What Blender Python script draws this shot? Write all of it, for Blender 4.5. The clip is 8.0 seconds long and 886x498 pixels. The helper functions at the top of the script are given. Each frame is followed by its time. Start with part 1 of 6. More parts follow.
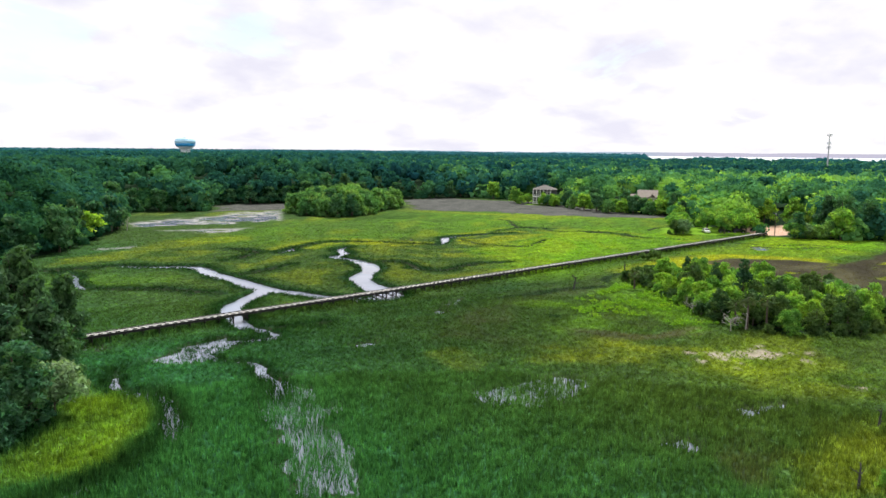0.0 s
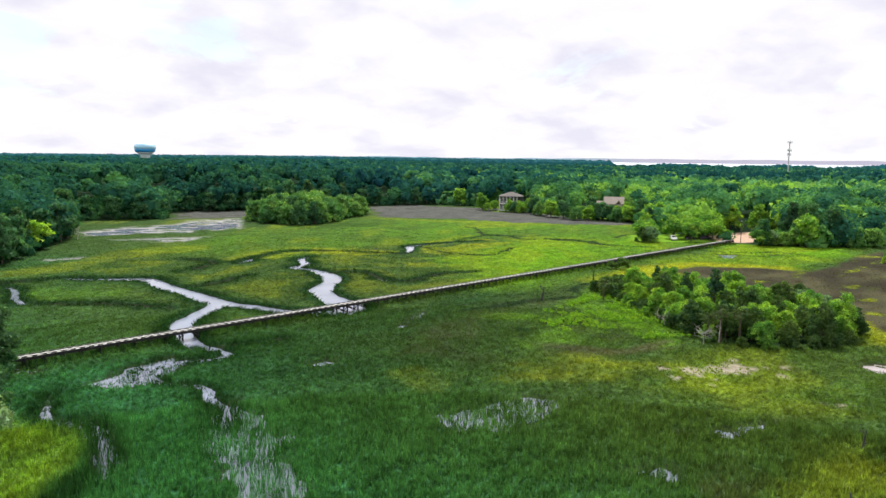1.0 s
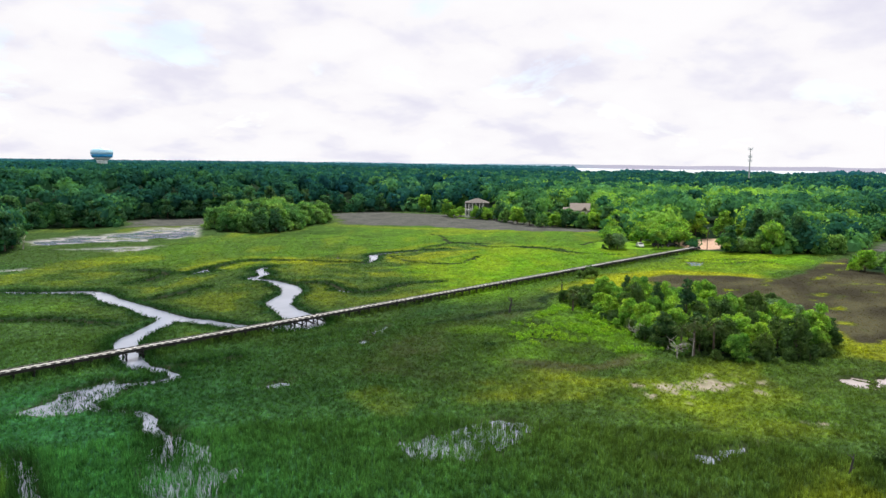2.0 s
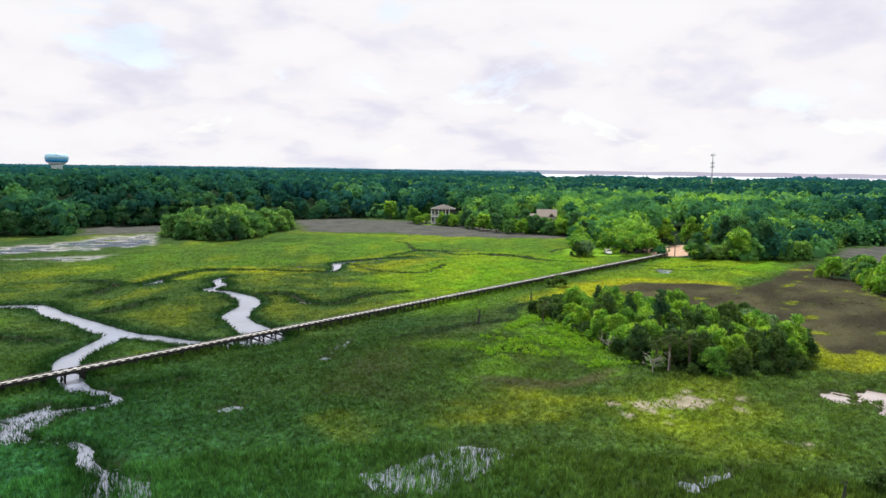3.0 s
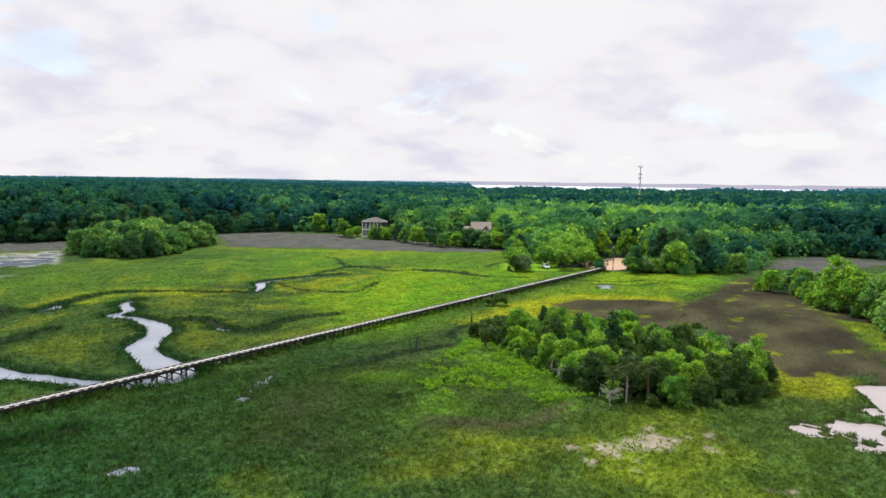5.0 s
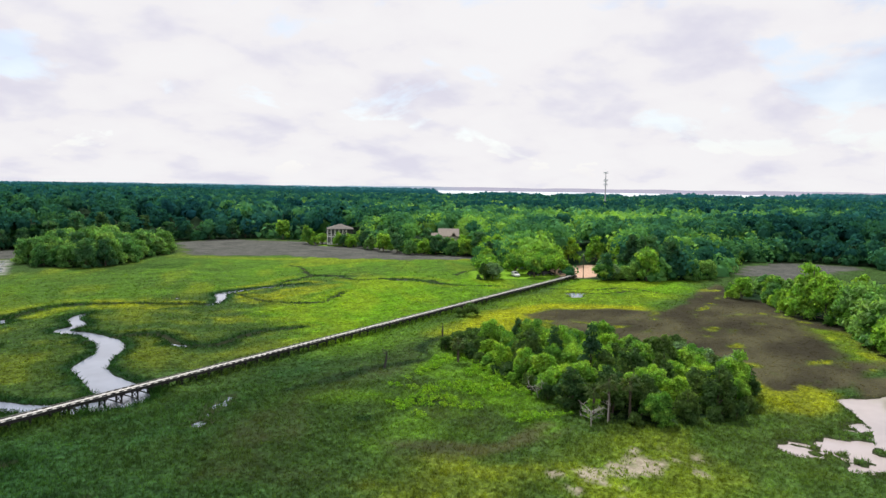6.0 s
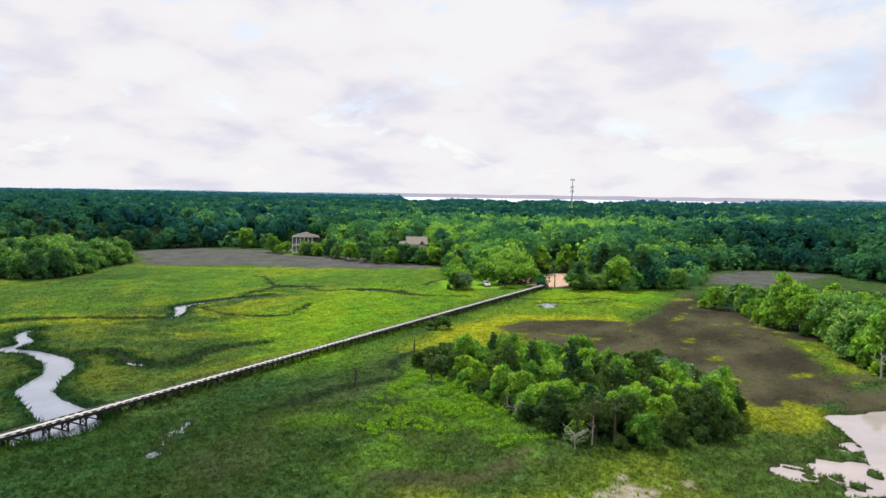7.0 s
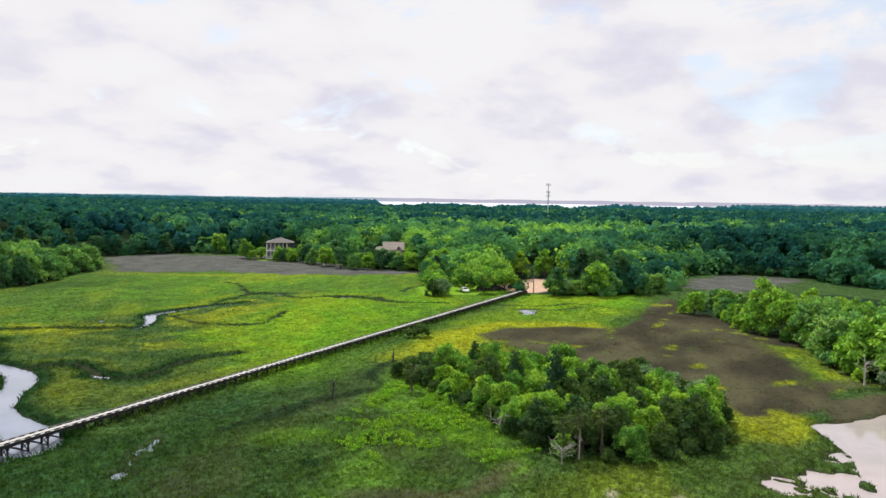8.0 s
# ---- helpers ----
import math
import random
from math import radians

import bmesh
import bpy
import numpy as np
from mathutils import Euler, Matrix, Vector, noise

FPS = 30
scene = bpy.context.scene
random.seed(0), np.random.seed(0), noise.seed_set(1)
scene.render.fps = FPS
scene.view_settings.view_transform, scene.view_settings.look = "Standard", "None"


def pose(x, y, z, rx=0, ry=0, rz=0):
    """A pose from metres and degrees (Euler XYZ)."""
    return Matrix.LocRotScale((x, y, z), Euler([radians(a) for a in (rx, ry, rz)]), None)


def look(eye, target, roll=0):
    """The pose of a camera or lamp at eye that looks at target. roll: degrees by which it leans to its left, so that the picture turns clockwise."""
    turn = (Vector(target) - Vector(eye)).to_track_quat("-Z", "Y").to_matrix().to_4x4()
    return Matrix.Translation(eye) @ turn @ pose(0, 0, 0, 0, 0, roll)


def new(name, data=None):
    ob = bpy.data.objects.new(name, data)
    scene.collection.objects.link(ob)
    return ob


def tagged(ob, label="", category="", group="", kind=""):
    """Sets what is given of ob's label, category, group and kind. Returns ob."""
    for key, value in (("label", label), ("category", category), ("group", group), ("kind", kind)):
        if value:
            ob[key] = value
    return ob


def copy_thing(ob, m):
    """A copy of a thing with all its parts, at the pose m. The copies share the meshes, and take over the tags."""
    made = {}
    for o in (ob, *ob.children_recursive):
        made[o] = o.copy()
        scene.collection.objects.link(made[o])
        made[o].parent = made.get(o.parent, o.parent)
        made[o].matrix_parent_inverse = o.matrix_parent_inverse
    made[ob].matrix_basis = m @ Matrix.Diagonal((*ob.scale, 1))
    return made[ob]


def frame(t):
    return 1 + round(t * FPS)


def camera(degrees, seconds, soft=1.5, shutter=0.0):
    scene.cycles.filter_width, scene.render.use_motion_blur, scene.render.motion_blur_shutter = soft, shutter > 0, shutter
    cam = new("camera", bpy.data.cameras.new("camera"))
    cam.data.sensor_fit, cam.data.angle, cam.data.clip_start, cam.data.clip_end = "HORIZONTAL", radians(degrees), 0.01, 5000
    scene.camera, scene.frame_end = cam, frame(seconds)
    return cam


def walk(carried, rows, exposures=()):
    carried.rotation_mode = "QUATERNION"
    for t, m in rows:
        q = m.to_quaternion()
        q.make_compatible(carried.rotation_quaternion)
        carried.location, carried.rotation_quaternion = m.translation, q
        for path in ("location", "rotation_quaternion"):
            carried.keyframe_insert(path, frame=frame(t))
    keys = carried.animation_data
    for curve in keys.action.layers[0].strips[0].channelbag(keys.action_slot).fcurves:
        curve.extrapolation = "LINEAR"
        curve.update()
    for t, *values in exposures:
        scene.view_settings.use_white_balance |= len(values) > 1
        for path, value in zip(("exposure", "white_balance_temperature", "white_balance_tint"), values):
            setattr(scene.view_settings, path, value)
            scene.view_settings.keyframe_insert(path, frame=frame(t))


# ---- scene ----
cam = camera(63.30, 8.0)
# seconds, x, y, z, yaw, pitch, roll
PATH = [
    (0.0, 0.000, -0.000, 28.000, -43.880, -7.809, -0.441),
    (0.5, 2.009, 1.693, 28.084, -45.155, -7.568, -0.486),
    (1.0, 4.225, 3.486, 28.157, -46.519, -7.314, -0.547),
    (1.5, 6.435, 5.289, 28.233, -47.882, -7.073, -0.577),
    (3.0, 12.930, 10.612, 28.440, -51.950, -6.371, -0.693),
    (3.5, 15.125, 12.503, 28.484, -53.335, -6.137, -0.716),
    (4.0, 17.264, 14.321, 28.596, -54.719, -5.902, -0.742),
    (4.5, 19.493, 16.167, 28.657, -56.100, -5.667, -0.740),
    (6.0, 25.954, 21.660, 29.056, -60.239, -4.975, -0.783),
    (6.5, 28.146, 23.487, 29.215, -61.643, -4.700, -0.818),
    (7.0, 30.147, 25.249, 29.475, -62.962, -4.428, -0.833),
    (7.5, 31.682, 26.474, 29.620, -64.063, -4.221, -0.851),
    (8.0, 32.602, 27.295, 29.657, -64.924, -4.046, -0.835),
]
walk(cam, [(t, pose(x, y, z, 90 + pitch, roll, yaw)) for t, x, y, z, yaw, pitch, roll in PATH], exposures=((0.0, 0.20), (2.0, 0.11), (4.0, 0.02), (8.0, -0.02)))

# ---- light: high hazy sun ahead of the flight, bright broken cloud ----
SUN_HEIGHT, SUN_SIDE = 52.0, 47.0            # degrees above the horizon; clockwise from +y
sun_data = bpy.data.lights.new("sun", "SUN")
sun_data.energy, sun_data.angle, sun_data.color = 5.0, radians(0.8), (1.0, 0.95, 0.85)
sun = new("sun", sun_data)
a, h = radians(SUN_SIDE), radians(SUN_HEIGHT)
to_sun = Vector((math.sin(a) * math.cos(h), math.cos(a) * math.cos(h), math.sin(h)))
sun.matrix_world = look(to_sun * 200, (0, 0, 0))

world = bpy.data.worlds.new("sky")
scene.world = world
world.use_nodes = True
wt = world.node_tree
wt.nodes.clear()


def wnode(kind, **values):
    n = wt.nodes.new(kind)
    for key, value in values.items():
        n.inputs[key].default_value = value
    return n


def wmath(op, a, b):
    n = wt.nodes.new("ShaderNodeMath")
    n.operation = op
    for i, v in enumerate((a, b)):
        if isinstance(v, (int, float)):
            n.inputs[i].default_value = v
        else:
            wt.links.new(v, n.inputs[i])
    return n.outputs[0]


def wramp(value, stops):
    n = wt.nodes.new("ShaderNodeValToRGB")
    while len(n.color_ramp.elements) < len(stops):
        n.color_ramp.elements.new(0.5)
    for e, (at, colour) in zip(n.color_ramp.elements, stops):
        e.position, e.color = at, (*colour, 1)
    wt.links.new(value, n.inputs[0])
    return n.outputs[0]


sky = wt.nodes.new("ShaderNodeTexSky")
sky.sky_type, sky.sun_disc = "NISHITA", False
sky.sun_elevation, sky.sun_rotation = h, a
sky.air_density, sky.dust_density = 1.0, 0.4
clear = wnode("ShaderNodeBackground", Strength=0.15)
wt.links.new(sky.outputs[0], clear.inputs["Color"])
coord = wt.nodes.new("ShaderNodeTexCoord")
apart = wt.nodes.new("ShaderNodeSeparateXYZ")
wt.links.new(coord.outputs["Generated"], apart.inputs[0])
rise = wmath("ADD", wmath("MAXIMUM", apart.outputs["Z"], 0.0), 0.32)
flat = wt.nodes.new("ShaderNodeCombineXYZ")
wt.links.new(wmath("DIVIDE", apart.outputs["X"], rise), flat.inputs[0])
wt.links.new(wmath("DIVIDE", apart.outputs["Y"], rise), flat.inputs[1])
billow = wnode("ShaderNodeTexNoise", Scale=2.9, Detail=9.0, Roughness=0.56, Distortion=0.35)
billow.inputs["Vector"].default_value = (0, 0, 0)
wt.links.new(flat.outputs[0], billow.inputs["Vector"])
shade = wnode("ShaderNodeTexNoise", Scale=4.2, Detail=6.0, Roughness=0.47, Distortion=0.1)
drift = wt.nodes.new("ShaderNodeVectorMath")
drift.operation = "ADD"
drift.inputs[1].default_value = (4.2, 1.7, 3.0)
wt.links.new(flat.outputs[0], drift.inputs[0])
wt.links.new(drift.outputs[0], shade.inputs["Vector"])


def thin_cloud(bearing, height, reach):
    """How far the cloud opens towards one part of the sky."""
    b, e = radians(bearing), radians(height)
    n = wt.nodes.new("ShaderNodeVectorMath")
    n.operation = "DISTANCE"
    wt.links.new(coord.outputs["Generated"], n.inputs[0])
    n.inputs[1].default_value = (math.sin(b) * math.cos(e), math.cos(b) * math.cos(e), math.sin(e))
    return wmath("MAXIMUM", 0.0, wmath("SUBTRACT", 1.0, wmath("DIVIDE", n.outputs["Value"], reach)))


gaps = wmath("MAXIMUM", wmath("MAXIMUM", thin_cloud(27, 12, 0.16), thin_cloud(90, 11, 0.26)), wmath("MAXIMUM", thin_cloud(43, 16, 0.13), thin_cloud(15, 5, 0.15)))
cover_level = wmath("SUBTRACT", wmath("ADD", billow.outputs[0], 0.05), wmath("MULTIPLY", gaps, 0.20))
veil = wramp(cover_level, ((0.36, (0.58,) * 3), (0.45, (1, 1, 1))))
cloud_colour = wramp(shade.outputs[0], ((0.40, (0.965, 0.95, 0.97)), (0.52, (0.94, 0.92, 0.95)), (0.58, (0.875, 0.86, 0.93)), (0.68, (0.79, 0.775, 0.885))))
cloud = wnode("ShaderNodeBackground", Strength=0.955)
wt.links.new(cloud_colour, cloud.inputs["Color"])
blend = wt.nodes.new("ShaderNodeMixShader")
veil = wmath("MAXIMUM", veil, wmath("SUBTRACT", 1.05, wmath("MULTIPLY", apart.outputs["Z"], 4.5)))
wt.links.new(veil, blend.inputs[0])
wt.links.new(clear.outputs[0], blend.inputs[1])
wt.links.new(cloud.outputs[0], blend.inputs[2])
out = wt.nodes.new("ShaderNodeOutputWorld")
wt.links.new(blend.outputs[0], out.inputs[0])


# ---- materials ----
class Shader:
    """A small builder of node materials."""

    def __init__(self, name):
        self.m = bpy.data.materials.new(name)
        self.m.use_nodes = True
        self.t = self.m.node_tree
        self.t.nodes.clear()
        self.out = self.t.nodes.new("ShaderNodeOutputMaterial")

    def put(self, socket, value):
        if isinstance(value, bpy.types.NodeSocket):
            self.t.links.new(value, socket)
        elif isinstance(value, (tuple, list)) and socket.type == "RGBA":
            socket.default_value = (*value[:3], 1)
        else:
            socket.default_value = value

    def noise(self, scale, detail=4.0, rough=0.55, space="world", stretch=(1, 1, 1)):
        n = self.t.nodes.new("ShaderNodeTexNoise")
        n.inputs["Scale"].default_value, n.inputs["Detail"].default_value, n.inputs["Roughness"].default_value = scale, detail, rough
        if space == "world":
            src = self.t.nodes.new("ShaderNodeNewGeometry").outputs["Position"]
        else:
            src = self.t.nodes.new("ShaderNodeTexCoord").outputs["Object"]
        k = self.t.nodes.new("ShaderNodeMapping")
        k.inputs["Scale"].default_value = stretch
        self.t.links.new(src, k.inputs[0])
        self.t.links.new(k.outputs[0], n.inputs["Vector"])
        return n.outputs[0]

    def ramp(self, value, stops):
        n = self.t.nodes.new("ShaderNodeValToRGB")
        while len(n.color_ramp.elements) < len(stops):
            n.color_ramp.elements.new(0.5)
        for e, (at, c) in zip(n.color_ramp.elements, stops):
            e.position, e.color = at, ((c,) * 3 if isinstance(c, (int, float)) else tuple(c)) + (1,)
        self.put(n.inputs[0], value)
        return n.outputs[0]

    def mix(self, f, a, b, how="MIX"):
        n = self.t.nodes.new("ShaderNodeMix")
        n.data_type, n.blend_type = "RGBA", how
        self.put(n.inputs[0], f)
        self.put(n.inputs[6], a)
        self.put(n.inputs[7], b)
        return n.outputs[2]

    def math(self, op, a, b=0.0):
        n = self.t.nodes.new("ShaderNodeMath")
        n.operation = op
        n.use_clamp = False
        self.put(n.inputs[0], a)
        self.put(n.inputs[1], b)
        return n.outputs[0]

    def mask(self, name):
        n = self.t.nodes.new("ShaderNodeAttribute")
        n.attribute_name = name
        return n.outputs["Fac"]

    def chance(self, per="object"):
        if per == "object":
            return self.t.nodes.new("ShaderNodeObjectInfo").outputs["Random"]
        return self.t.nodes.new("ShaderNodeNewGeometry").outputs["Random Per Island"]

    def bump(self, value, depth, strength=0.5):
        n = self.t.nodes.new("ShaderNodeBump")
        n.inputs["Strength"].default_value, n.inputs["Distance"].default_value = strength, depth
        self.put(n.inputs["Height"], value)
        return n.outputs[0]

    def solid(self, colour, rough=0.8, metal=0.0, normal=None, ior=1.45, specular=0.5):
        n = self.t.nodes.new("ShaderNodeBsdfPrincipled")
        self.put(n.inputs["Base Color"], colour)
        self.put(n.inputs["Roughness"], rough)
        n.inputs["Metallic"].default_value, n.inputs["IOR"].default_value = metal, ior
        n.inputs["Specular IOR Level"].default_value = specular
        if normal is not None:
            self.put(n.inputs["Normal"], normal)
        self.t.links.new(n.outputs[0], self.out.inputs[0])
        return self.m

    def leafy(self, colour, through_colour, share=0.4, sheen=0.0):
        d, t = self.t.nodes.new("ShaderNodeBsdfDiffuse"), self.t.nodes.new("ShaderNodeBsdfTranslucent")
        m = self.t.nodes.new("ShaderNodeMixShader")
        self.put(d.inputs["Color"], colour)
        self.put(t.inputs["Color"], through_colour)
        m.inputs[0].default_value = share
        self.t.links.new(d.outputs[0], m.inputs[1])
        self.t.links.new(t.outputs[0], m.inputs[2])
        top = m
        if sheen:
            g, top = self.t.nodes.new("ShaderNodeBsdfGlossy"), self.t.nodes.new("ShaderNodeMixShader")
            g.inputs["Color"].default_value, g.inputs["Roughness"].default_value = (0.9, 0.95, 1.0, 1), 0.65
            top.inputs[0].default_value = sheen
            self.t.links.new(m.outputs[0], top.inputs[1])
            self.t.links.new(g.outputs[0], top.inputs[2])
        self.t.links.new(top.outputs[0], self.out.inputs[0])
        return self.m


def foliage(name, dark, light, tip, share=0.4, patch=0.35):
    """Leaves: hue by tree, tone by clump and by leaf."""
    s = Shader(name)
    c = s.mix(s.chance("object"), dark, light)
    c = s.mix(s.ramp(s.noise(patch, 3.0), ((0.46, 0.0), (0.68, 0.85))), c, tip)
    tone = s.ramp(s.chance("island"), ((0.0, 0.6), (0.6, 1.0), (1.0, 1.6)))
    c = s.mix(1.0, c, tone, "MULTIPLY")
    return s.leafy(c, s.mix(1.0, c, (1.05, 1.12, 0.55), "MULTIPLY"), share, 0.012)


def woods_material(name, stops):
    """Crowns of many trees in one mesh: each has its own tone."""
    s = Shader(name)
    c = s.ramp(s.mask("tone"), stops)
    c = s.mix(1.0, c, s.ramp(s.chance("island"), ((0.0, 0.82), (1.0, 1.2))), "MULTIPLY")
    return s.leafy(c, s.mix(1.0, c, (1.15, 1.1, 0.5), "MULTIPLY"), 0.35)


def plain(name, dark, light, rough=0.7, scale=3.0, metal=0.0, depth=0.01, stretch=(1, 1, 1), space="object"):
    s = Shader(name)
    n = s.noise(scale, 5.0, 0.6, space, stretch)
    fine = s.noise(scale * 9, 3.0, 0.6, space, stretch)
    c = s.mix(s.ramp(n, ((0.35, 0.0), (0.68, 1.0))), dark, light)
    c = s.mix(s.ramp(fine, ((0.4, 0.0), (0.8, 0.35))), c, tuple(0.6 * v for v in dark))
    return s.solid(c, rough, metal, s.bump(fine, depth))


DEEP, OLIVE, LIME, GOLD, RUSH = (0.031, 0.126, 0.048), (0.053, 0.106, 0.030), (0.122, 0.272, 0.016), (0.262, 0.310, 0.018), (0.064, 0.060, 0.042)


def cover(s):
    """The colour of what grows on the marsh, by the masks of each cover."""
    drift, fine = s.noise(0.045, 5.0), s.noise(0.55, 5.0, 0.65)
    c = s.mix(s.ramp(drift, ((0.36, 0.0), (0.66, 1.0))), tuple(0.9 * v for v in DEEP), tuple(1.1 * v for v in DEEP))
    # bank: dark tall grass, with the shade along the cuts put into its colour
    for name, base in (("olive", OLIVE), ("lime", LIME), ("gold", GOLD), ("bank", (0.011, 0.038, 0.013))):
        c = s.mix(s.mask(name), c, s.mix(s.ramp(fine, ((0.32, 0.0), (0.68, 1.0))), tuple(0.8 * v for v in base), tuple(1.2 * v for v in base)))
    c = s.mix(1.0, c, s.ramp(s.noise(0.16, 6.0, 0.62, "world", (1, 1.5, 1)), ((0.38, 0.78), (0.5, 0.98), (0.62, 1.20))), "MULTIPLY")
    c = s.mix(1.0, c, s.ramp(s.noise(0.85, 3.0, 0.6), ((0.34, 0.62), (0.5, 1.0), (0.64, 1.32))), "MULTIPLY")
    c = s.mix(1.0, c, s.ramp(s.noise(2.1, 2.0, 0.5), ((0.36, 0.62), (0.5, 1.0), (0.62, 1.34))), "MULTIPLY")
    tone = s.ramp(s.noise(0.055, 5.0, 0.55, "world", (1, 1.8, 1)), ((0.38, 0.0), (0.5, 0.4), (0.62, 1.0)))
    c = s.mix(s.mask("rush"), c, s.mix(tone, tuple(0.72 * v for v in RUSH), (1.55 * RUSH[0], 1.6 * RUSH[1], 1.35 * RUSH[2])))
    return c


def grassy(name, share=0.52):
    """Blades: the cover's colour, each blade its own tone."""
    s = Shader(name)
    c = s.mix(1.0, cover(s), s.ramp(s.chance("island"), ((0.0, 0.72), (0.5, 1.25), (0.85, 1.5), (1.0, 1.95))), "MULTIPLY")
    return s.leafy(c, s.mix(1.0, c, (1.2, 1.1, 0.5), "MULTIPLY"), share)


def ground_material():
    s = Shader("marsh_ground")
    fine = s.noise(0.9, 5.0, 0.65)
    # dimmed to match the self-shadowing of the blades
    c = s.mix(1.0, cover(s), (0.72, 0.72, 0.72), "MULTIPLY")
    for name, lo, hi in (
        ("flat", (0.038, 0.042, 0.040), (0.125, 0.130, 0.122)),
        # mudflat silt, its wet sky sheen painted in as pale grey
        ("silt_sheen", (0.22, 0.225, 0.235), (0.42, 0.42, 0.43)),
        ("bare", (0.15, 0.135, 0.09), (0.37, 0.335, 0.275)),
        # mud, made darker still for the grass shade over the gullies
        ("mud", (0.018, 0.020, 0.012), (0.042, 0.040, 0.026)),
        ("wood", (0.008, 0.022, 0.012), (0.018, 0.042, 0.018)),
        ("lawn", (0.12, 0.27, 0.02), (0.19, 0.35, 0.03)),
        ("drive", (0.42, 0.27, 0.19), (0.58, 0.42, 0.33)),
    ):
        grain = s.math("ADD", s.math("MULTIPLY", fine, 0.45), s.math("MULTIPLY", s.noise(0.10, 6.0, 0.7, "world", (1.6, 1, 1)), 0.55)) if name in ("flat", "silt_sheen", "bare") else fine
        c = s.mix(s.mask(name), c, s.mix(s.ramp(grain, ((0.36, 0.0), (0.64, 1.0))), lo, hi))
    speck = s.ramp(s.noise(3.2, 3.0, 0.7), ((0.3, 0.72), (0.6, 1.08)))
    c = s.mix(1.0, c, speck, "MULTIPLY")
    return s.solid(c, 0.95, normal=s.bump(fine, 0.35, 0.8), specular=0.02)


def water_material(name, colour, rough=0.06):
    s = Shader(name)
    ripple = s.noise(1.6, 3.0, 0.5)
    # the pale base colour stands in for part of the sky's reflection
    c = s.mix(s.ramp(s.noise(0.12, 4.0), ((0.35, 0.0), (0.7, 1.0))), colour, tuple(1.25 * v for v in colour))
    return s.solid(c, rough, normal=s.bump(ripple, 0.01, 0.08), ior=1.5)


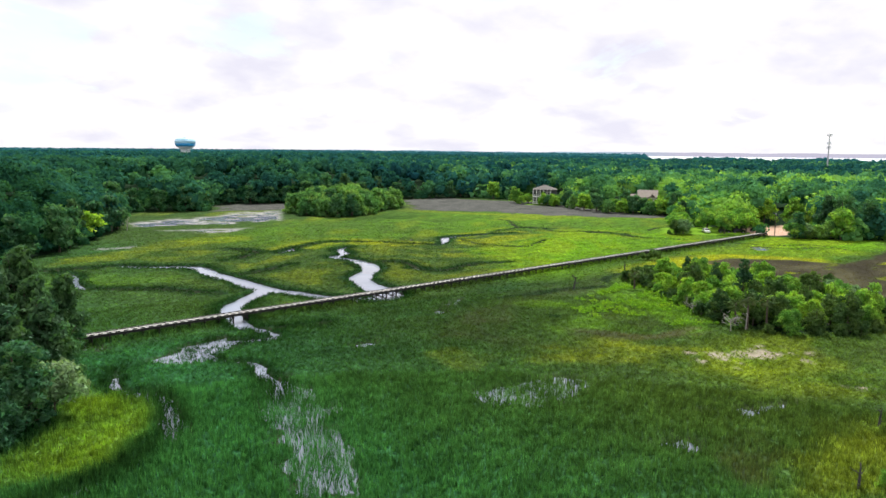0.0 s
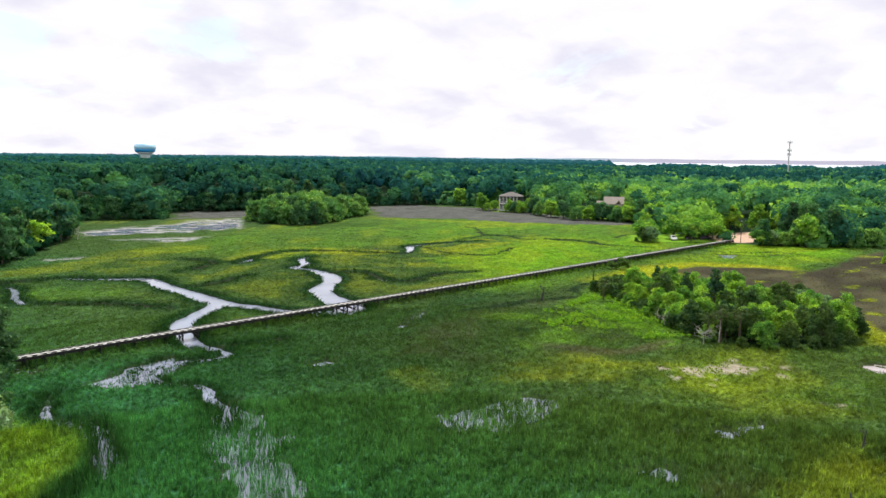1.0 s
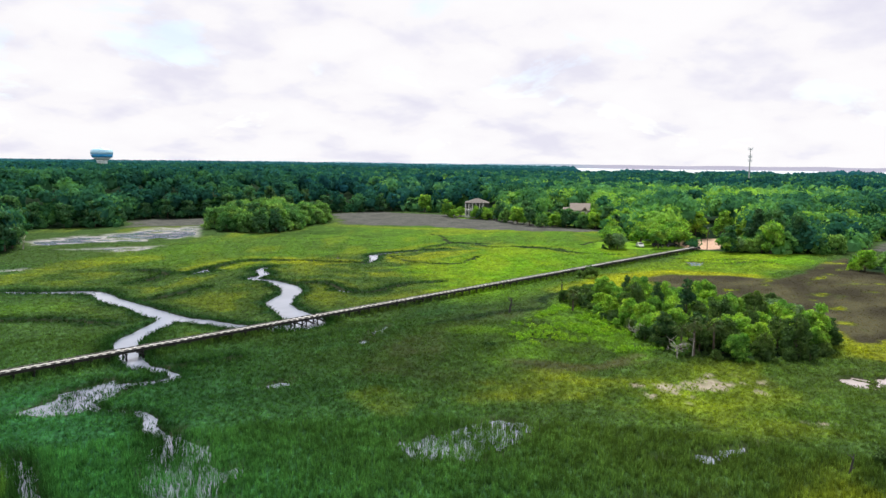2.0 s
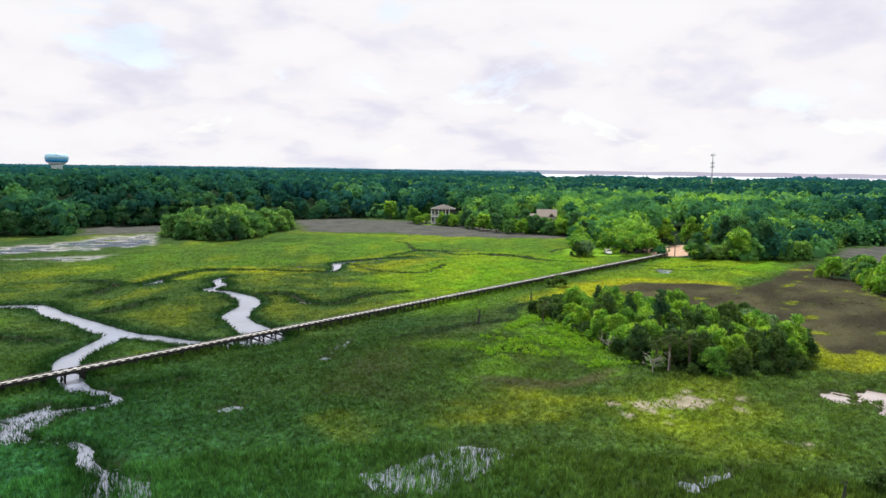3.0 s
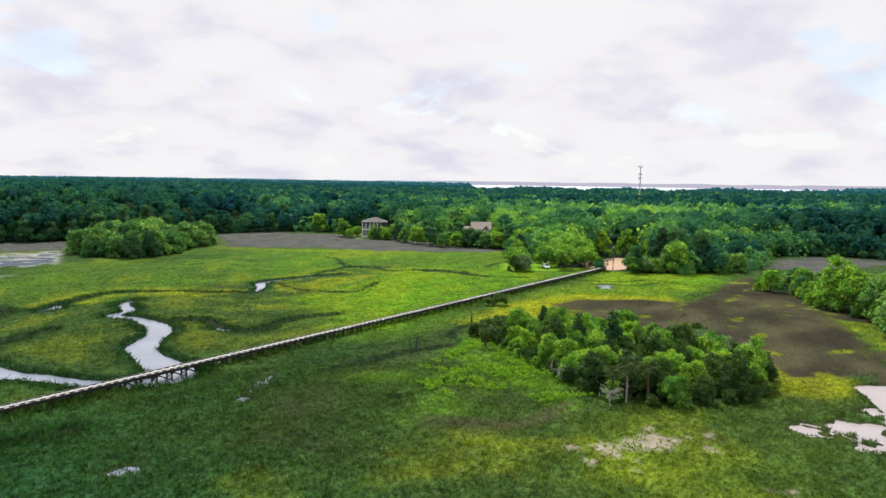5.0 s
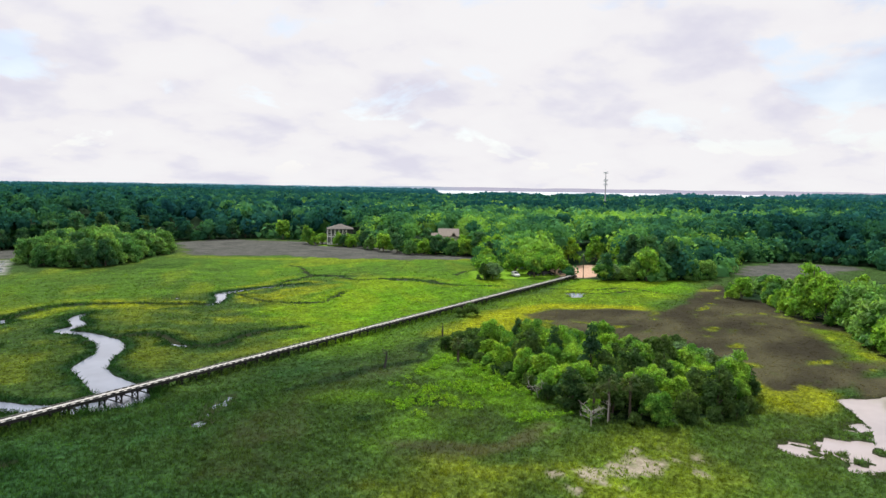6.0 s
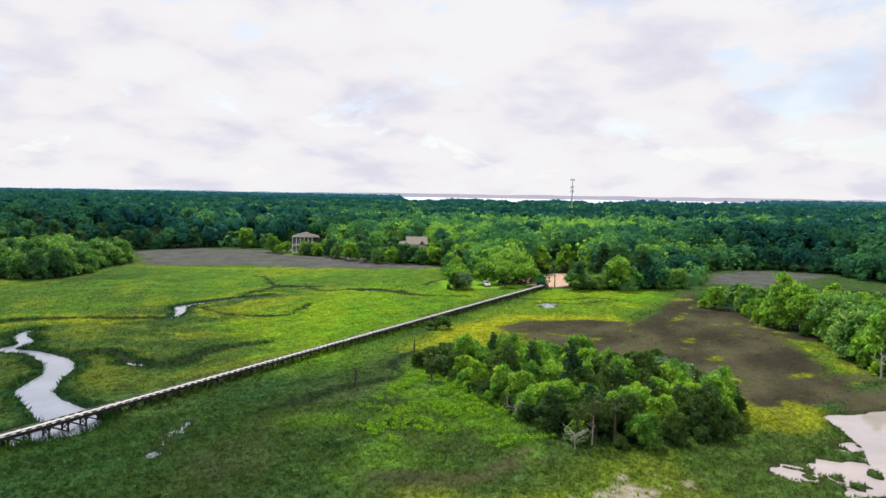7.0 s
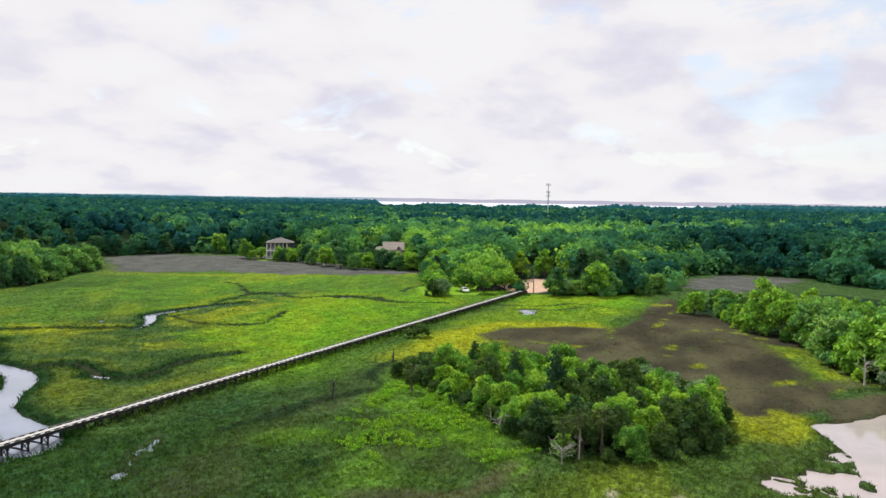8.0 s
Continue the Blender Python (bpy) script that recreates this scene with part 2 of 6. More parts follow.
MAT = {
    "ground": ground_material(),
    "water": water_material("creek_water", (0.175, 0.20, 0.265)),
    "pond": water_material("pond_water", (0.30, 0.262, 0.262)),
    "bay": water_material("bay_water", (0.45, 0.52, 0.58), 0.45),
    "grass": grassy("marsh_grass"),
    "oak": foliage("oak_leaves", (0.076, 0.222, 0.045), (0.190, 0.395, 0.048), (0.37, 0.57, 0.07)),
    "bright": foliage("bright_leaves", (0.14, 0.33, 0.045), (0.26, 0.46, 0.045), (0.44, 0.62, 0.06)),
    "pine": foliage("pine_needles", (0.030, 0.092, 0.046), (0.055, 0.130, 0.050), (0.08, 0.165, 0.05), share=0.38),
    "cedar": foliage("cedar_leaves", (0.040, 0.105, 0.034), (0.082, 0.155, 0.036), (0.13, 0.21, 0.04), share=0.4),
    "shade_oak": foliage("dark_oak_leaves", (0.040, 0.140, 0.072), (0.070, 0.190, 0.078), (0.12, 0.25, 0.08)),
    "islet_oak": foliage("islet_oak_leaves", (0.080, 0.23, 0.075), (0.15, 0.32, 0.08), (0.29, 0.46, 0.11), patch=0.12),
    "elder": foliage("elder_leaves", (0.12, 0.30, 0.02), (0.17, 0.36, 0.02), (0.25, 0.42, 0.02)),
    "silver": foliage("silver_leaves", (0.11, 0.22, 0.10), (0.18, 0.30, 0.14), (0.28, 0.40, 0.22)),
    "palm": foliage("palm_fronds", (0.04, 0.09, 0.02), (0.07, 0.12, 0.03), (0.14, 0.15, 0.05), share=0.3),
    # woods by distance: aerial haze mixed into the leaf colours as extra blue
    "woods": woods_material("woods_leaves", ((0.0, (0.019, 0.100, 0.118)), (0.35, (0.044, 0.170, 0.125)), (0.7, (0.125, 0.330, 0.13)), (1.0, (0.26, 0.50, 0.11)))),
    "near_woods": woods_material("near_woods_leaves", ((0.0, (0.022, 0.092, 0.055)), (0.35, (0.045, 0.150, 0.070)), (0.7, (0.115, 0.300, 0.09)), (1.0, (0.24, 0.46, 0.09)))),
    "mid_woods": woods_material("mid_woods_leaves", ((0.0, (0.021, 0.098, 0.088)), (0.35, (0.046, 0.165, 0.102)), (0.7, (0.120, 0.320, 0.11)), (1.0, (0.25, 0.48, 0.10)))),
    # far rings: the blue is distance haze painted into the leaves
    "far_woods": woods_material("hazy_far_leaves", ((0.0, (0.018, 0.105, 0.125)), (0.5, (0.03, 0.125, 0.13)), (1.0, (0.06, 0.18, 0.14)))),
    "last_woods": woods_material("hazy_last_leaves", ((0.0, (0.030, 0.140, 0.175)), (0.5, (0.045, 0.165, 0.19)), (1.0, (0.08, 0.22, 0.20)))),
    "bark": plain("bark", (0.07, 0.055, 0.04), (0.16, 0.13, 0.10), 0.9, 2.0, depth=0.03, stretch=(3, 3, 0.6)),
    "dead": plain("bleached_wood", (0.30, 0.28, 0.25), (0.52, 0.50, 0.46), 0.85, 2.0, depth=0.02, stretch=(3, 3, 0.6)),
    "snag": plain("dark_snag_wood", (0.035, 0.033, 0.035), (0.085, 0.08, 0.08), 0.9, 2.0, depth=0.02, stretch=(3, 3, 0.6)),
    "deck": plain("weathered_deck", (0.36, 0.355, 0.35), (0.58, 0.57, 0.555), 0.8, 1.2, depth=0.01, stretch=(6, 1, 1)),
    "rail": plain("weathered_rail", (0.10, 0.10, 0.10), (0.20, 0.195, 0.19), 0.85, 1.2, depth=0.01, stretch=(6, 1, 1)),
    # near black: the shade under the deck is put into this colour
    "timber": plain("shaded_timber", (0.012, 0.012, 0.013), (0.028, 0.027, 0.027), 0.85, 1.5, depth=0.01, stretch=(1, 1, 3)),
    "siding": plain("white_siding", (0.34, 0.33, 0.29), (0.46, 0.45, 0.40), 0.6, 0.6, depth=0.004, stretch=(0.3, 0.3, 7)),
    # porch shade is put into the dark grey of this siding
    "shaded_siding": plain("shaded_siding", (0.05, 0.055, 0.065), (0.09, 0.095, 0.11), 0.7, 0.6, depth=0.004, stretch=(0.3, 0.3, 7)),
    "trim_paint": plain("white_trim", (0.74, 0.74, 0.73), (0.84, 0.84, 0.83), 0.5, 2.0, depth=0.002),
    "shingle": plain("brown_shingles", (0.075, 0.07, 0.068), (0.125, 0.115, 0.11), 0.85, 2.5, depth=0.01),
    "tan_shingle": plain("tan_shingles", (0.28, 0.24, 0.215), (0.40, 0.35, 0.31), 0.85, 2.5, depth=0.01),
    "glass": plain("window_glass", (0.02, 0.025, 0.03), (0.05, 0.06, 0.07), 0.08, 0.5, depth=0.0),
    "tank_blue": plain("blue_tank_paint", (0.025, 0.30, 0.66), (0.04, 0.36, 0.72), 0.35, 0.15, depth=0.002),
    "tank_pale": plain("pale_tank_paint", (0.42, 0.74, 0.94), (0.50, 0.80, 0.95), 0.35, 0.15, depth=0.002),
    "tank_white": plain("white_tank_paint", (0.66, 0.72, 0.76), (0.76, 0.80, 0.83), 0.4, 0.15, depth=0.002),
    "steel": plain("galvanised_steel", (0.42, 0.43, 0.45), (0.58, 0.59, 0.61), 0.5, 1.0, 0.15, depth=0.002),
    "car_white": plain("white_car_paint", (0.74, 0.75, 0.76), (0.82, 0.83, 0.84), 0.25, 0.5, depth=0.0),
    "car_dark": plain("dark_car_paint", (0.010, 0.011, 0.014), (0.02, 0.022, 0.028), 0.2, 0.5, depth=0.0),
    "rubber": plain("tyre_rubber", (0.015, 0.015, 0.015), (0.03, 0.03, 0.03), 0.85, 4.0, depth=0.002),
}


# ---- plan of the marsh: creeks, pans and the edge of the woods ----
def vnoise(x, y, size, seed=0):
    """Smooth value noise in 0..1 over cells of that size."""
    x, y = np.asarray(x, float) / size, np.asarray(y, float) / size
    i, j = np.floor(x).astype(np.int64), np.floor(y).astype(np.int64)
    u, v = x - i, y - j
    u, v = u * u * (3 - 2 * u), v * v * (3 - 2 * v)

    def cell(p, q):
        k = (p * 374761393 + q * 668265263 + seed * 1442695041) & 0x7FFFFFFF
        k = ((k ^ (k >> 13)) * 1274126177) & 0x7FFFFFFF
        return ((k ^ (k >> 16)) & 0xFFFF) / 65535.0

    return (cell(i, j) * (1 - u) + cell(i + 1, j) * u) * (1 - v) + (cell(i, j + 1) * (1 - u) + cell(i + 1, j + 1) * u) * v


def fbm(x, y, size, seed=0, octaves=3):
    total, weight = 0.0, 0.0
    for k in range(octaves):
        total = total + vnoise(x, y, size / 2 ** k, seed + 17 * k) * 0.5 ** k
        weight += 0.5 ** k
    return total / weight


def step(lo, hi, v):
    u = np.clip((v - lo) / (hi - lo), 0, 1)
    return u * u * (3 - 2 * u)


def smooth_line(points, n=6):
    """Catmull-Rom through the points."""
    p = np.array(points, float)
    p = np.vstack([2 * p[0] - p[1], p, 2 * p[-1] - p[-2]])
    s = np.linspace(0, 1, n, endpoint=False)[:, None]
    rows = []
    for k in range(1, len(p) - 2):
        a, b, c, d = p[k - 1:k + 3]
        rows.append(0.5 * (2 * b + (c - a) * s + (2 * a - 5 * b + 4 * c - d) * s ** 2 + (3 * b - a - 3 * c + d) * s ** 3))
    return np.vstack(rows + [p[-2:-1]])


def from_line(x, y, line):
    """Distance to the edge of a strip (x, y, half width); negative inside."""
    best = np.full(np.shape(x), 1e6)
    lo, hi = line[:, :2].min(0) - 14, line[:, :2].max(0) + 14
    near = (x > lo[0]) & (x < hi[0]) & (y > lo[1]) & (y < hi[1])
    px, py = x[near], y[near]
    d = best[near]
    for (ax, ay, aw), (bx, by, bw) in zip(line[:-1], line[1:]):
        ux, uy = bx - ax, by - ay
        t = np.clip(((px - ax) * ux + (py - ay) * uy) / max(ux * ux + uy * uy, 1e-9), 0, 1)
        d = np.minimum(d, np.hypot(px - ax - t * ux, py - ay - t * uy) - aw - t * (bw - aw))
    best[near] = d
    return best


def from_area(x, y, area):
    """Signed distance to the edge of a polygon; negative inside."""
    d, odd = np.full(np.shape(x), 1e12), np.zeros(np.shape(x), bool)
    for (ax, ay), (bx, by) in zip(area, area[1:] + area[:1]):
        ux, uy = bx - ax, by - ay
        t = np.clip(((x - ax) * ux + (y - ay) * uy) / (ux * ux + uy * uy), 0, 1)
        d = np.minimum(d, (x - ax - t * ux) ** 2 + (y - ay - t * uy) ** 2)
        if ay != by:
            odd ^= ((ay > y) != (by > y)) & (x < ux * (y - ay) / uy + ax)
    return np.where(odd, -1, 1) * np.sqrt(d)


CREEKS = [smooth_line(p) for p in (
    [(62, 177.5, 0.8), (66, 172, 1.0), (71, 167.5, 1.3), (75, 162, 1.8), (74, 151, 1.9), (74, 141, 1.8), (73.5, 128, 2.0), (76, 121, 1.4), (77.6, 114.5, 1.3), (79.4, 110.0, 1.6), (82, 107.0, 2.0), (85.5, 105.4, 2.0), (88.5, 105.8, 2.2)],
    [(73, 127.5, 1.9), (66.4, 122, 1.6), (60.5, 117.4, 1.8), (57, 110, 1.7), (55.2, 103.5, 1.3), (56, 98, 0.5), (56, 94.5, 0.35), (53.6, 93.7, 0.4), (48.5, 95.8, 0.7), (45.5, 95.5, 1.0), (43, 91.5, 0.9),
     (43.8, 88, 0.4), (45.5, 85.5, 0.35), (46, 82.2, 0.5), (44.5, 78.8, 0.5), (43.5, 73.7, 0.4), (41, 70, 0.3)],
    [(122.5, 168, 0.9), (118.3, 164.6, 1.1), (114.9, 157.5, 1.2), (109.8, 155.5, 1.2), (110.3, 148, 1.3), (108, 138, 2.1), (103, 132, 2.0), (96, 126, 2.3), (92.3, 119, 2.3), (90.4, 112.6, 2.9), (89.0, 108.0, 2.7), (88.0, 105.2, 1.8)],
    [(31.5, 92, 0.3), (29, 85, 0.4), (31.7, 80, 0.55), (30.5, 74, 0.55), (28.3, 68, 0.45), (25.4, 66, 0.3), (22, 63, 0.25), (17, 61, 0.4), (9, 60, 0.4)],
    [(147, 155.7, 0.4), (150.6, 156.6, 0.6), (158, 163, 1.3), (162, 167, 1.3), (170.8, 166.2, 0.8), (177.3, 164.8, 1.0), (189, 161.4, 0.5)],
    [(206, 166.8, 0.5), (209, 163, 0.45), (210.5, 160, 0.3)],
    [(211.5, 146, 0.35), (213.5, 138.5, 0.5), (211.2, 128, 0.35)],
    [(113, 128, 0.4), (113.4, 126.4, 0.5), (114, 124.8, 0.3)],
    [(104, 172, 0.9), (107, 173, 0.9), (109.4, 175.5, 0.4)],
    [(49, 174.7, 0.4), (49.8, 169.2, 0.4), (47, 158.4, 0.6), (46.4, 152, 0.4)],
)]
GULLIES = [smooth_line(p) for p in (
    [(106, 142, 0.5), (111.1, 141.6, 0.6), (114.6, 140.2, 0.7), (117.2, 137.2, 0.7), (115.7, 131, 0.6), (113.6, 126.5, 0.7), (114.3, 122.9, 0.6), (118.1, 120.8, 0.6), (124.7, 122, 0.6), (131.1, 122.3, 0.5), (137.5, 118.7, 0.4)],
    [(109.4, 175.5, 0.4), (119.3, 180.3, 0.5), (126.3, 181.8, 0.5), (135, 175.5, 0.5), (147, 156, 0.4)],
    [(182, 166.5, 0.5), (190.5, 168.6, 0.6), (198, 169.6, 0.7), (205, 170.6, 0.7), (209, 167, 0.8), (206, 160, 0.7), (204.6, 153.2, 0.6), (209.5, 149.8, 0.7), (214.5, 143, 0.7), (215.8, 134.5, 0.7), (212.6, 128, 0.6), (212.3, 120.8, 0.6), (217, 112, 0.4)],
    [(222, 197, 0.2), (219.8, 189.5, 0.3), (209, 178, 0.3), (203.5, 170.8, 0.3)],
    [(164, 168, 0.3), (161, 157, 0.4), (158.2, 147, 0.3), (160.2, 139.6, 0.35), (165.8, 135.4, 0.3), (170.4, 137.2, 0.35), (181.5, 141, 0.2)],
    [(96, 187, 0.6), (98.4, 182.5, 0.7), (98.6, 175.7, 0.7), (91.7, 170.7, 0.6), (86, 168.5, 0.4)],
    [(30, 184, 0.9), (38, 182, 0.9), (49, 179.6, 0.9), (56, 178, 0.8), (62, 177.5, 0.6)],
    [(46.4, 152, 0.5), (59, 140, 0.6), (64.3, 129.2, 0.5)],
    [(78, 146.6, 0.5), (83.2, 147.6, 0.5), (89.3, 150, 0.5), (95.3, 151.6, 0.3)],
    [(57, 98.9, 0.5), (60, 97.8, 0.6), (63.7, 96.5, 0.5), (67, 96.0, 0.3)],
    [(233, 134.8, 0.5), (243, 136.6, 0.5), (250, 135.4, 0.4)],
    [(220.7, 97.4, 0.4), (222.5, 90.9, 0.5), (226.1, 84.9, 0.5), (233.7, 80.4, 0.6), (233.5, 74.4, 0.6), (230.8, 68.0, 0.4)],
    [(218.1, 85.1, 0.5), (220.1, 81.0, 0.7), (224.9, 78.1, 0.7), (229.7, 76.7, 0.4)],
)]
STANDING = (0.58, 0.62, 0.60, 0.93, 0.36, 0.34, 0.92, 0.6, 0.52, 0.4, 0.95, 0.66)     # share of grass left in each flooded patch
FLOODED = [
    [(57.5, 56.5), (61, 57), (64.5, 56), (69, 54.8), (72.5, 53.5), (73.5, 48), (70, 46.6), (65, 46.5), (60.5, 48), (58.3, 52)],
    [(46.5, 76), (45.5, 67), (43, 59.5), (39, 52), (34, 44), (30, 48), (34, 58), (35.5, 64), (40, 74)],
    [(50, 98.5), (43, 98.5), (37, 94), (40, 88.5), (48, 91.5)],
    [(84.3, 90.4), (90.3, 94), (99, 97.2), (96.6, 94.2), (89.3, 90.6), (84.4, 88.2)],
    [(73.5, 35), (77, 31.8), (82, 30), (85, 28.2), (82.5, 28.8), (76, 30.6)],
    [(60.5, 34), (65, 33.6), (66, 31.5), (62.5, 30)],
    [(62, 83.5), (65.5, 82.6), (63, 80.5), (60.5, 81)],
    [(34, 109), (31, 106.5), (34, 104)],
    [(113.6, 27.8), (118.5, 28.4), (122.5, 26.4), (126.5, 22.6), (130, 19.5), (124, 15.5), (112, 14.5), (110, 20)],
    [(146, 167), (150, 171), (154, 168)],
    [(217.7, 90.3), (222.6, 86.0), (211.6, 83.6), (209.9, 86.6)],
    [(33.8, 83), (33, 74), (30.5, 66.5), (26.5, 65.5), (28, 70), (29, 76), (28.6, 82)],
]
POND = [(140.3, 22.2), (142.8, 19), (147.2, 14.6), (151, 12.3), (158, 4), (150, -14), (108, -12), (109.5, 10), (113.6, 16), (117, 17.2), (121, 17.4), (128.5, 18.6), (134, 20)]
MUDFLAT = [[(98, 262), (102, 276), (120, 283), (141, 281), (152, 297), (175, 291), (163, 270), (150, 250), (131, 249), (120, 256)], [(100, 245), (127, 232.5), (112, 223), (104, 236)], [(69, 211), (77, 209.5), (75, 206), (68, 208)]]
PAN = [[(232, 268), (268, 316), (299, 302), (310, 256), (307, 223), (291, 184), (288, 154), (262, 172), (248, 222), (224, 255)], [(322, 59), (339, 51), (347, 36), (345, 20), (325, 24), (296, 34), (282, 42), (290, 56)], [(110, 350), (152, 306), (172, 345), (203, 322), (182, 288), (160, 300)]]
BARE = [[(92.2, 45.4), (98.9, 44.4), (104.8, 41.6), (106, 37), (102.6, 33.8), (97, 34.6), (94.2, 38.6), (91, 42.4)], [(95, 25.4), (96.4, 24.6), (96, 23.2), (94.4, 23.8)]]
RUSHES = [[(177, 86), (188.4, 83), (195, 71.4), (200, 59.4), (243.8, 59), (262, 57.5), (236, 45), (213, 29), (205, 18), (188, 12), (172, 11), (160, 17), (149.4, 20), (143, 24.6), (140, 30), (147, 33), (155, 46), (156, 60), (166, 70), (170, 77)],
          [(153.2, 21), (162, 12), (156, 6), (149, 13.5), (141.5, 19)]]
SCAR = smooth_line([(102, 90, 0.6), (105, 89.4, 1.0), (110, 88.3, 1.3), (117.4, 87.4, 1.2), (122, 85.8, 0.9), (127, 83.4, 0.5), (130.6, 83.6, 0.3), (133.5, 87.2, 0.7), (138.5, 89.4, 0.8), (144.5, 89.8, 0.5), (147.5, 88.6, 0.3)])
DARKRUSH = smooth_line([(92, 65, 0.8), (94, 60.5, 1.6), (95, 57.6, 1.4), (98, 54.2, 1.6), (102, 53.6, 1.2), (107.5, 53.2, 0.6)])
MARSH = [(14.5, 74), (18.6, 77), (24, 84.4), (30, 96.4), (32, 109), (28, 130), (28, 160), (36, 196), (50, 200), (61, 208), (94, 257), (98, 290), (118, 318), (150, 305), (165, 338), (202, 324), (235, 320), (268, 316), (298, 303),
         (312, 296), (314, 262), (306, 220), (291, 184), (291, 154), (264, 144), (236, 131), (226, 121), (232, 113), (242, 103.5), (246, 97), (246.5, 88), (253, 76), (262, 66), (284, 56), (322, 61), (341, 54), (351, 37), (347, 16), (322, 4), (345, -60), (200, -150), (-30, -150), (-140, -60), (-120, 40), (0, 66)]
ISLAND = [(137, 83), (131, 75.5), (123, 65.5), (117, 58.5), (112, 51), (111, 48), (113, 42), (116, 37), (123, 32), (136, 32), (143, 37), (150, 48), (150, 64), (145, 78)]
ISLET = [(166, 264), (171, 246), (188, 243), (232, 270), (236, 282), (200, 300), (176, 288)]
SPIT = [(231, 51), (229, 41), (208, 33), (200, 23), (188, 18), (169.5, 15), (165, 8), (160, -20), (150, -60), (260, -60), (300, 10), (285, 34), (258, 50)]
LAWN = [[(295, 243), (301, 248), (306, 244), (301, 234), (296, 235)], [(227, 124), (236, 112), (245, 104), (252, 106), (262, 115), (262, 126), (246, 136)], [(296, 198), (299, 184), (304, 172), (318, 178), (312, 200)], [(312, 266), (318, 244), (330, 248), (324, 270)]]
DRIVE = [[(248, 102.5), (251, 96.5), (262, 93), (290, 99), (291, 108), (278, 114), (262, 114), (256, 109)]]


PATCHES = []                                # cover, share, width of the fringe in metres, area


def patch(cover_name, share, fringe, *area):
    PATCHES.append((cover_name, share, fringe, list(area)))


# the bright meadow, its golden levees and the duller strips beyond the walk
patch("lime", 0.95, 5, (147, 141), (169, 146), (191, 146), (205, 133), (206, 110), (194, 104), (168, 104), (148, 103), (135, 104), (125, 105), (131, 115), (139, 130))
patch("lime", 0.55, 8, (192, 242), (231, 232), (283, 214), (261, 167), (258, 138), (226, 122), (220, 142), (213, 167), (202, 173), (175, 174), (167, 208))
patch("gold", 0.45, 4, (215, 196), (250, 212), (283, 205), (278, 188), (240, 180))
patch("bank", 0.75, 3, (178, 250), (189, 248), (201, 235), (217, 228), (209, 222), (193, 224), (177, 233), (166, 231))
patch("gold", 0.85, 1.6, (136, 185), (140, 180), (140, 170), (148, 164), (149, 156), (142, 157), (134, 162), (130, 169), (128, 174))
patch("gold", 0.75, 1.6, (161, 161), (167, 157), (178, 158), (185, 156), (195, 152), (190, 148), (169, 146), (153, 147), (153, 152))
patch("gold", 0.7, 2, (135, 143), (140, 138), (137, 131), (130, 134))
patch("gold", 0.38, 2.5, (112, 141), (115, 131), (108, 119), (98, 113), (98, 121), (105, 131))
patch("gold", 0.34, 1.6, (110, 115), (120, 114), (133, 112), (138, 109), (133, 107), (123, 108), (108, 112))
patch("lime", 0.40, 4, (45, 171), (51, 170), (62, 159), (67, 151), (60, 148), (48, 152), (41, 160))
patch("gold", 0.42, 4, (54, 195), (70, 202), (91, 216), (117, 214), (110, 200), (83, 197), (64, 186), (51, 186))
# the wet near side, its drier rises and the sedge round the hammock
patch("deep", 0.4, 5, (80, 102), (92, 98), (115, 99), (119, 97), (93, 90), (81, 85), (76, 94))
patch("brown", 0.62, 4, (89, 86), (102, 88), (123, 90), (142, 94), (145, 89), (127, 83), (117, 82), (105, 83), (98, 83), (86, 75), (80, 66), (74, 76))
patch("lime", 0.5, 1.6, (99, 85), (104, 86), (109, 80), (108, 76), (103, 76), (99, 81))
patch("lime", 0.42, 1.8, (88, 67), (96, 70), (101, 71), (102, 68), (101, 64), (95, 62), (91, 64))
patch("lime", 0.68, 2.0, (120, 81), (138, 87), (145, 84), (126, 67), (110, 53), (102, 50), (109, 59), (115, 68), (119, 75))
patch("lime", 0.25, 1.8, (90, 66), (99, 70), (103, 70), (102, 65), (102, 61), (100, 57), (96, 58), (95, 62))
patch("brown", 0.35, 2, (115, 80), (114, 69), (106, 58), (99, 58), (103, 67))
patch("brown", 0.75, 1.5, (92, 67), (94, 63), (97, 57), (102, 52), (107, 50), (97, 52), (91, 58), (90, 64))
patch("gold", 0.42, 3, (90, 60), (94, 52), (96, 47), (89, 42), (88, 48), (82, 50), (80, 55), (75, 58), (83, 60))
patch("lime", 0.28, 3.0, (92, 45), (103, 43), (106, 36), (100, 30), (91, 31), (87, 37), (84, 43))
patch("gold", 0.40, 2.5, (92, 45), (98, 46), (95, 38), (103, 32), (98, 30), (91, 32), (87, 37), (86, 43))
patch("gold", 0.30, 2, (66, 72), (70, 70), (70, 65), (65, 62), (63, 66))
patch("gold", 0.5, 4, (196, 40), (204, 36), (214, 30), (205, 19), (190, 13), (172, 12), (165, 17), (180, 24))
patch("gold", 0.36, 3, (66, 23), (76, 22), (82, 19), (78, 14), (65, 14), (60, 19))
patch("brown", 0.45, 5, (112, 46), (108, 36), (118, 30), (138, 27), (134, 22), (112, 26), (104, 32))
patch("brown", 0.80, 2, (65, 28), (70, 27), (68, 24), (60, 23), (60, 26))


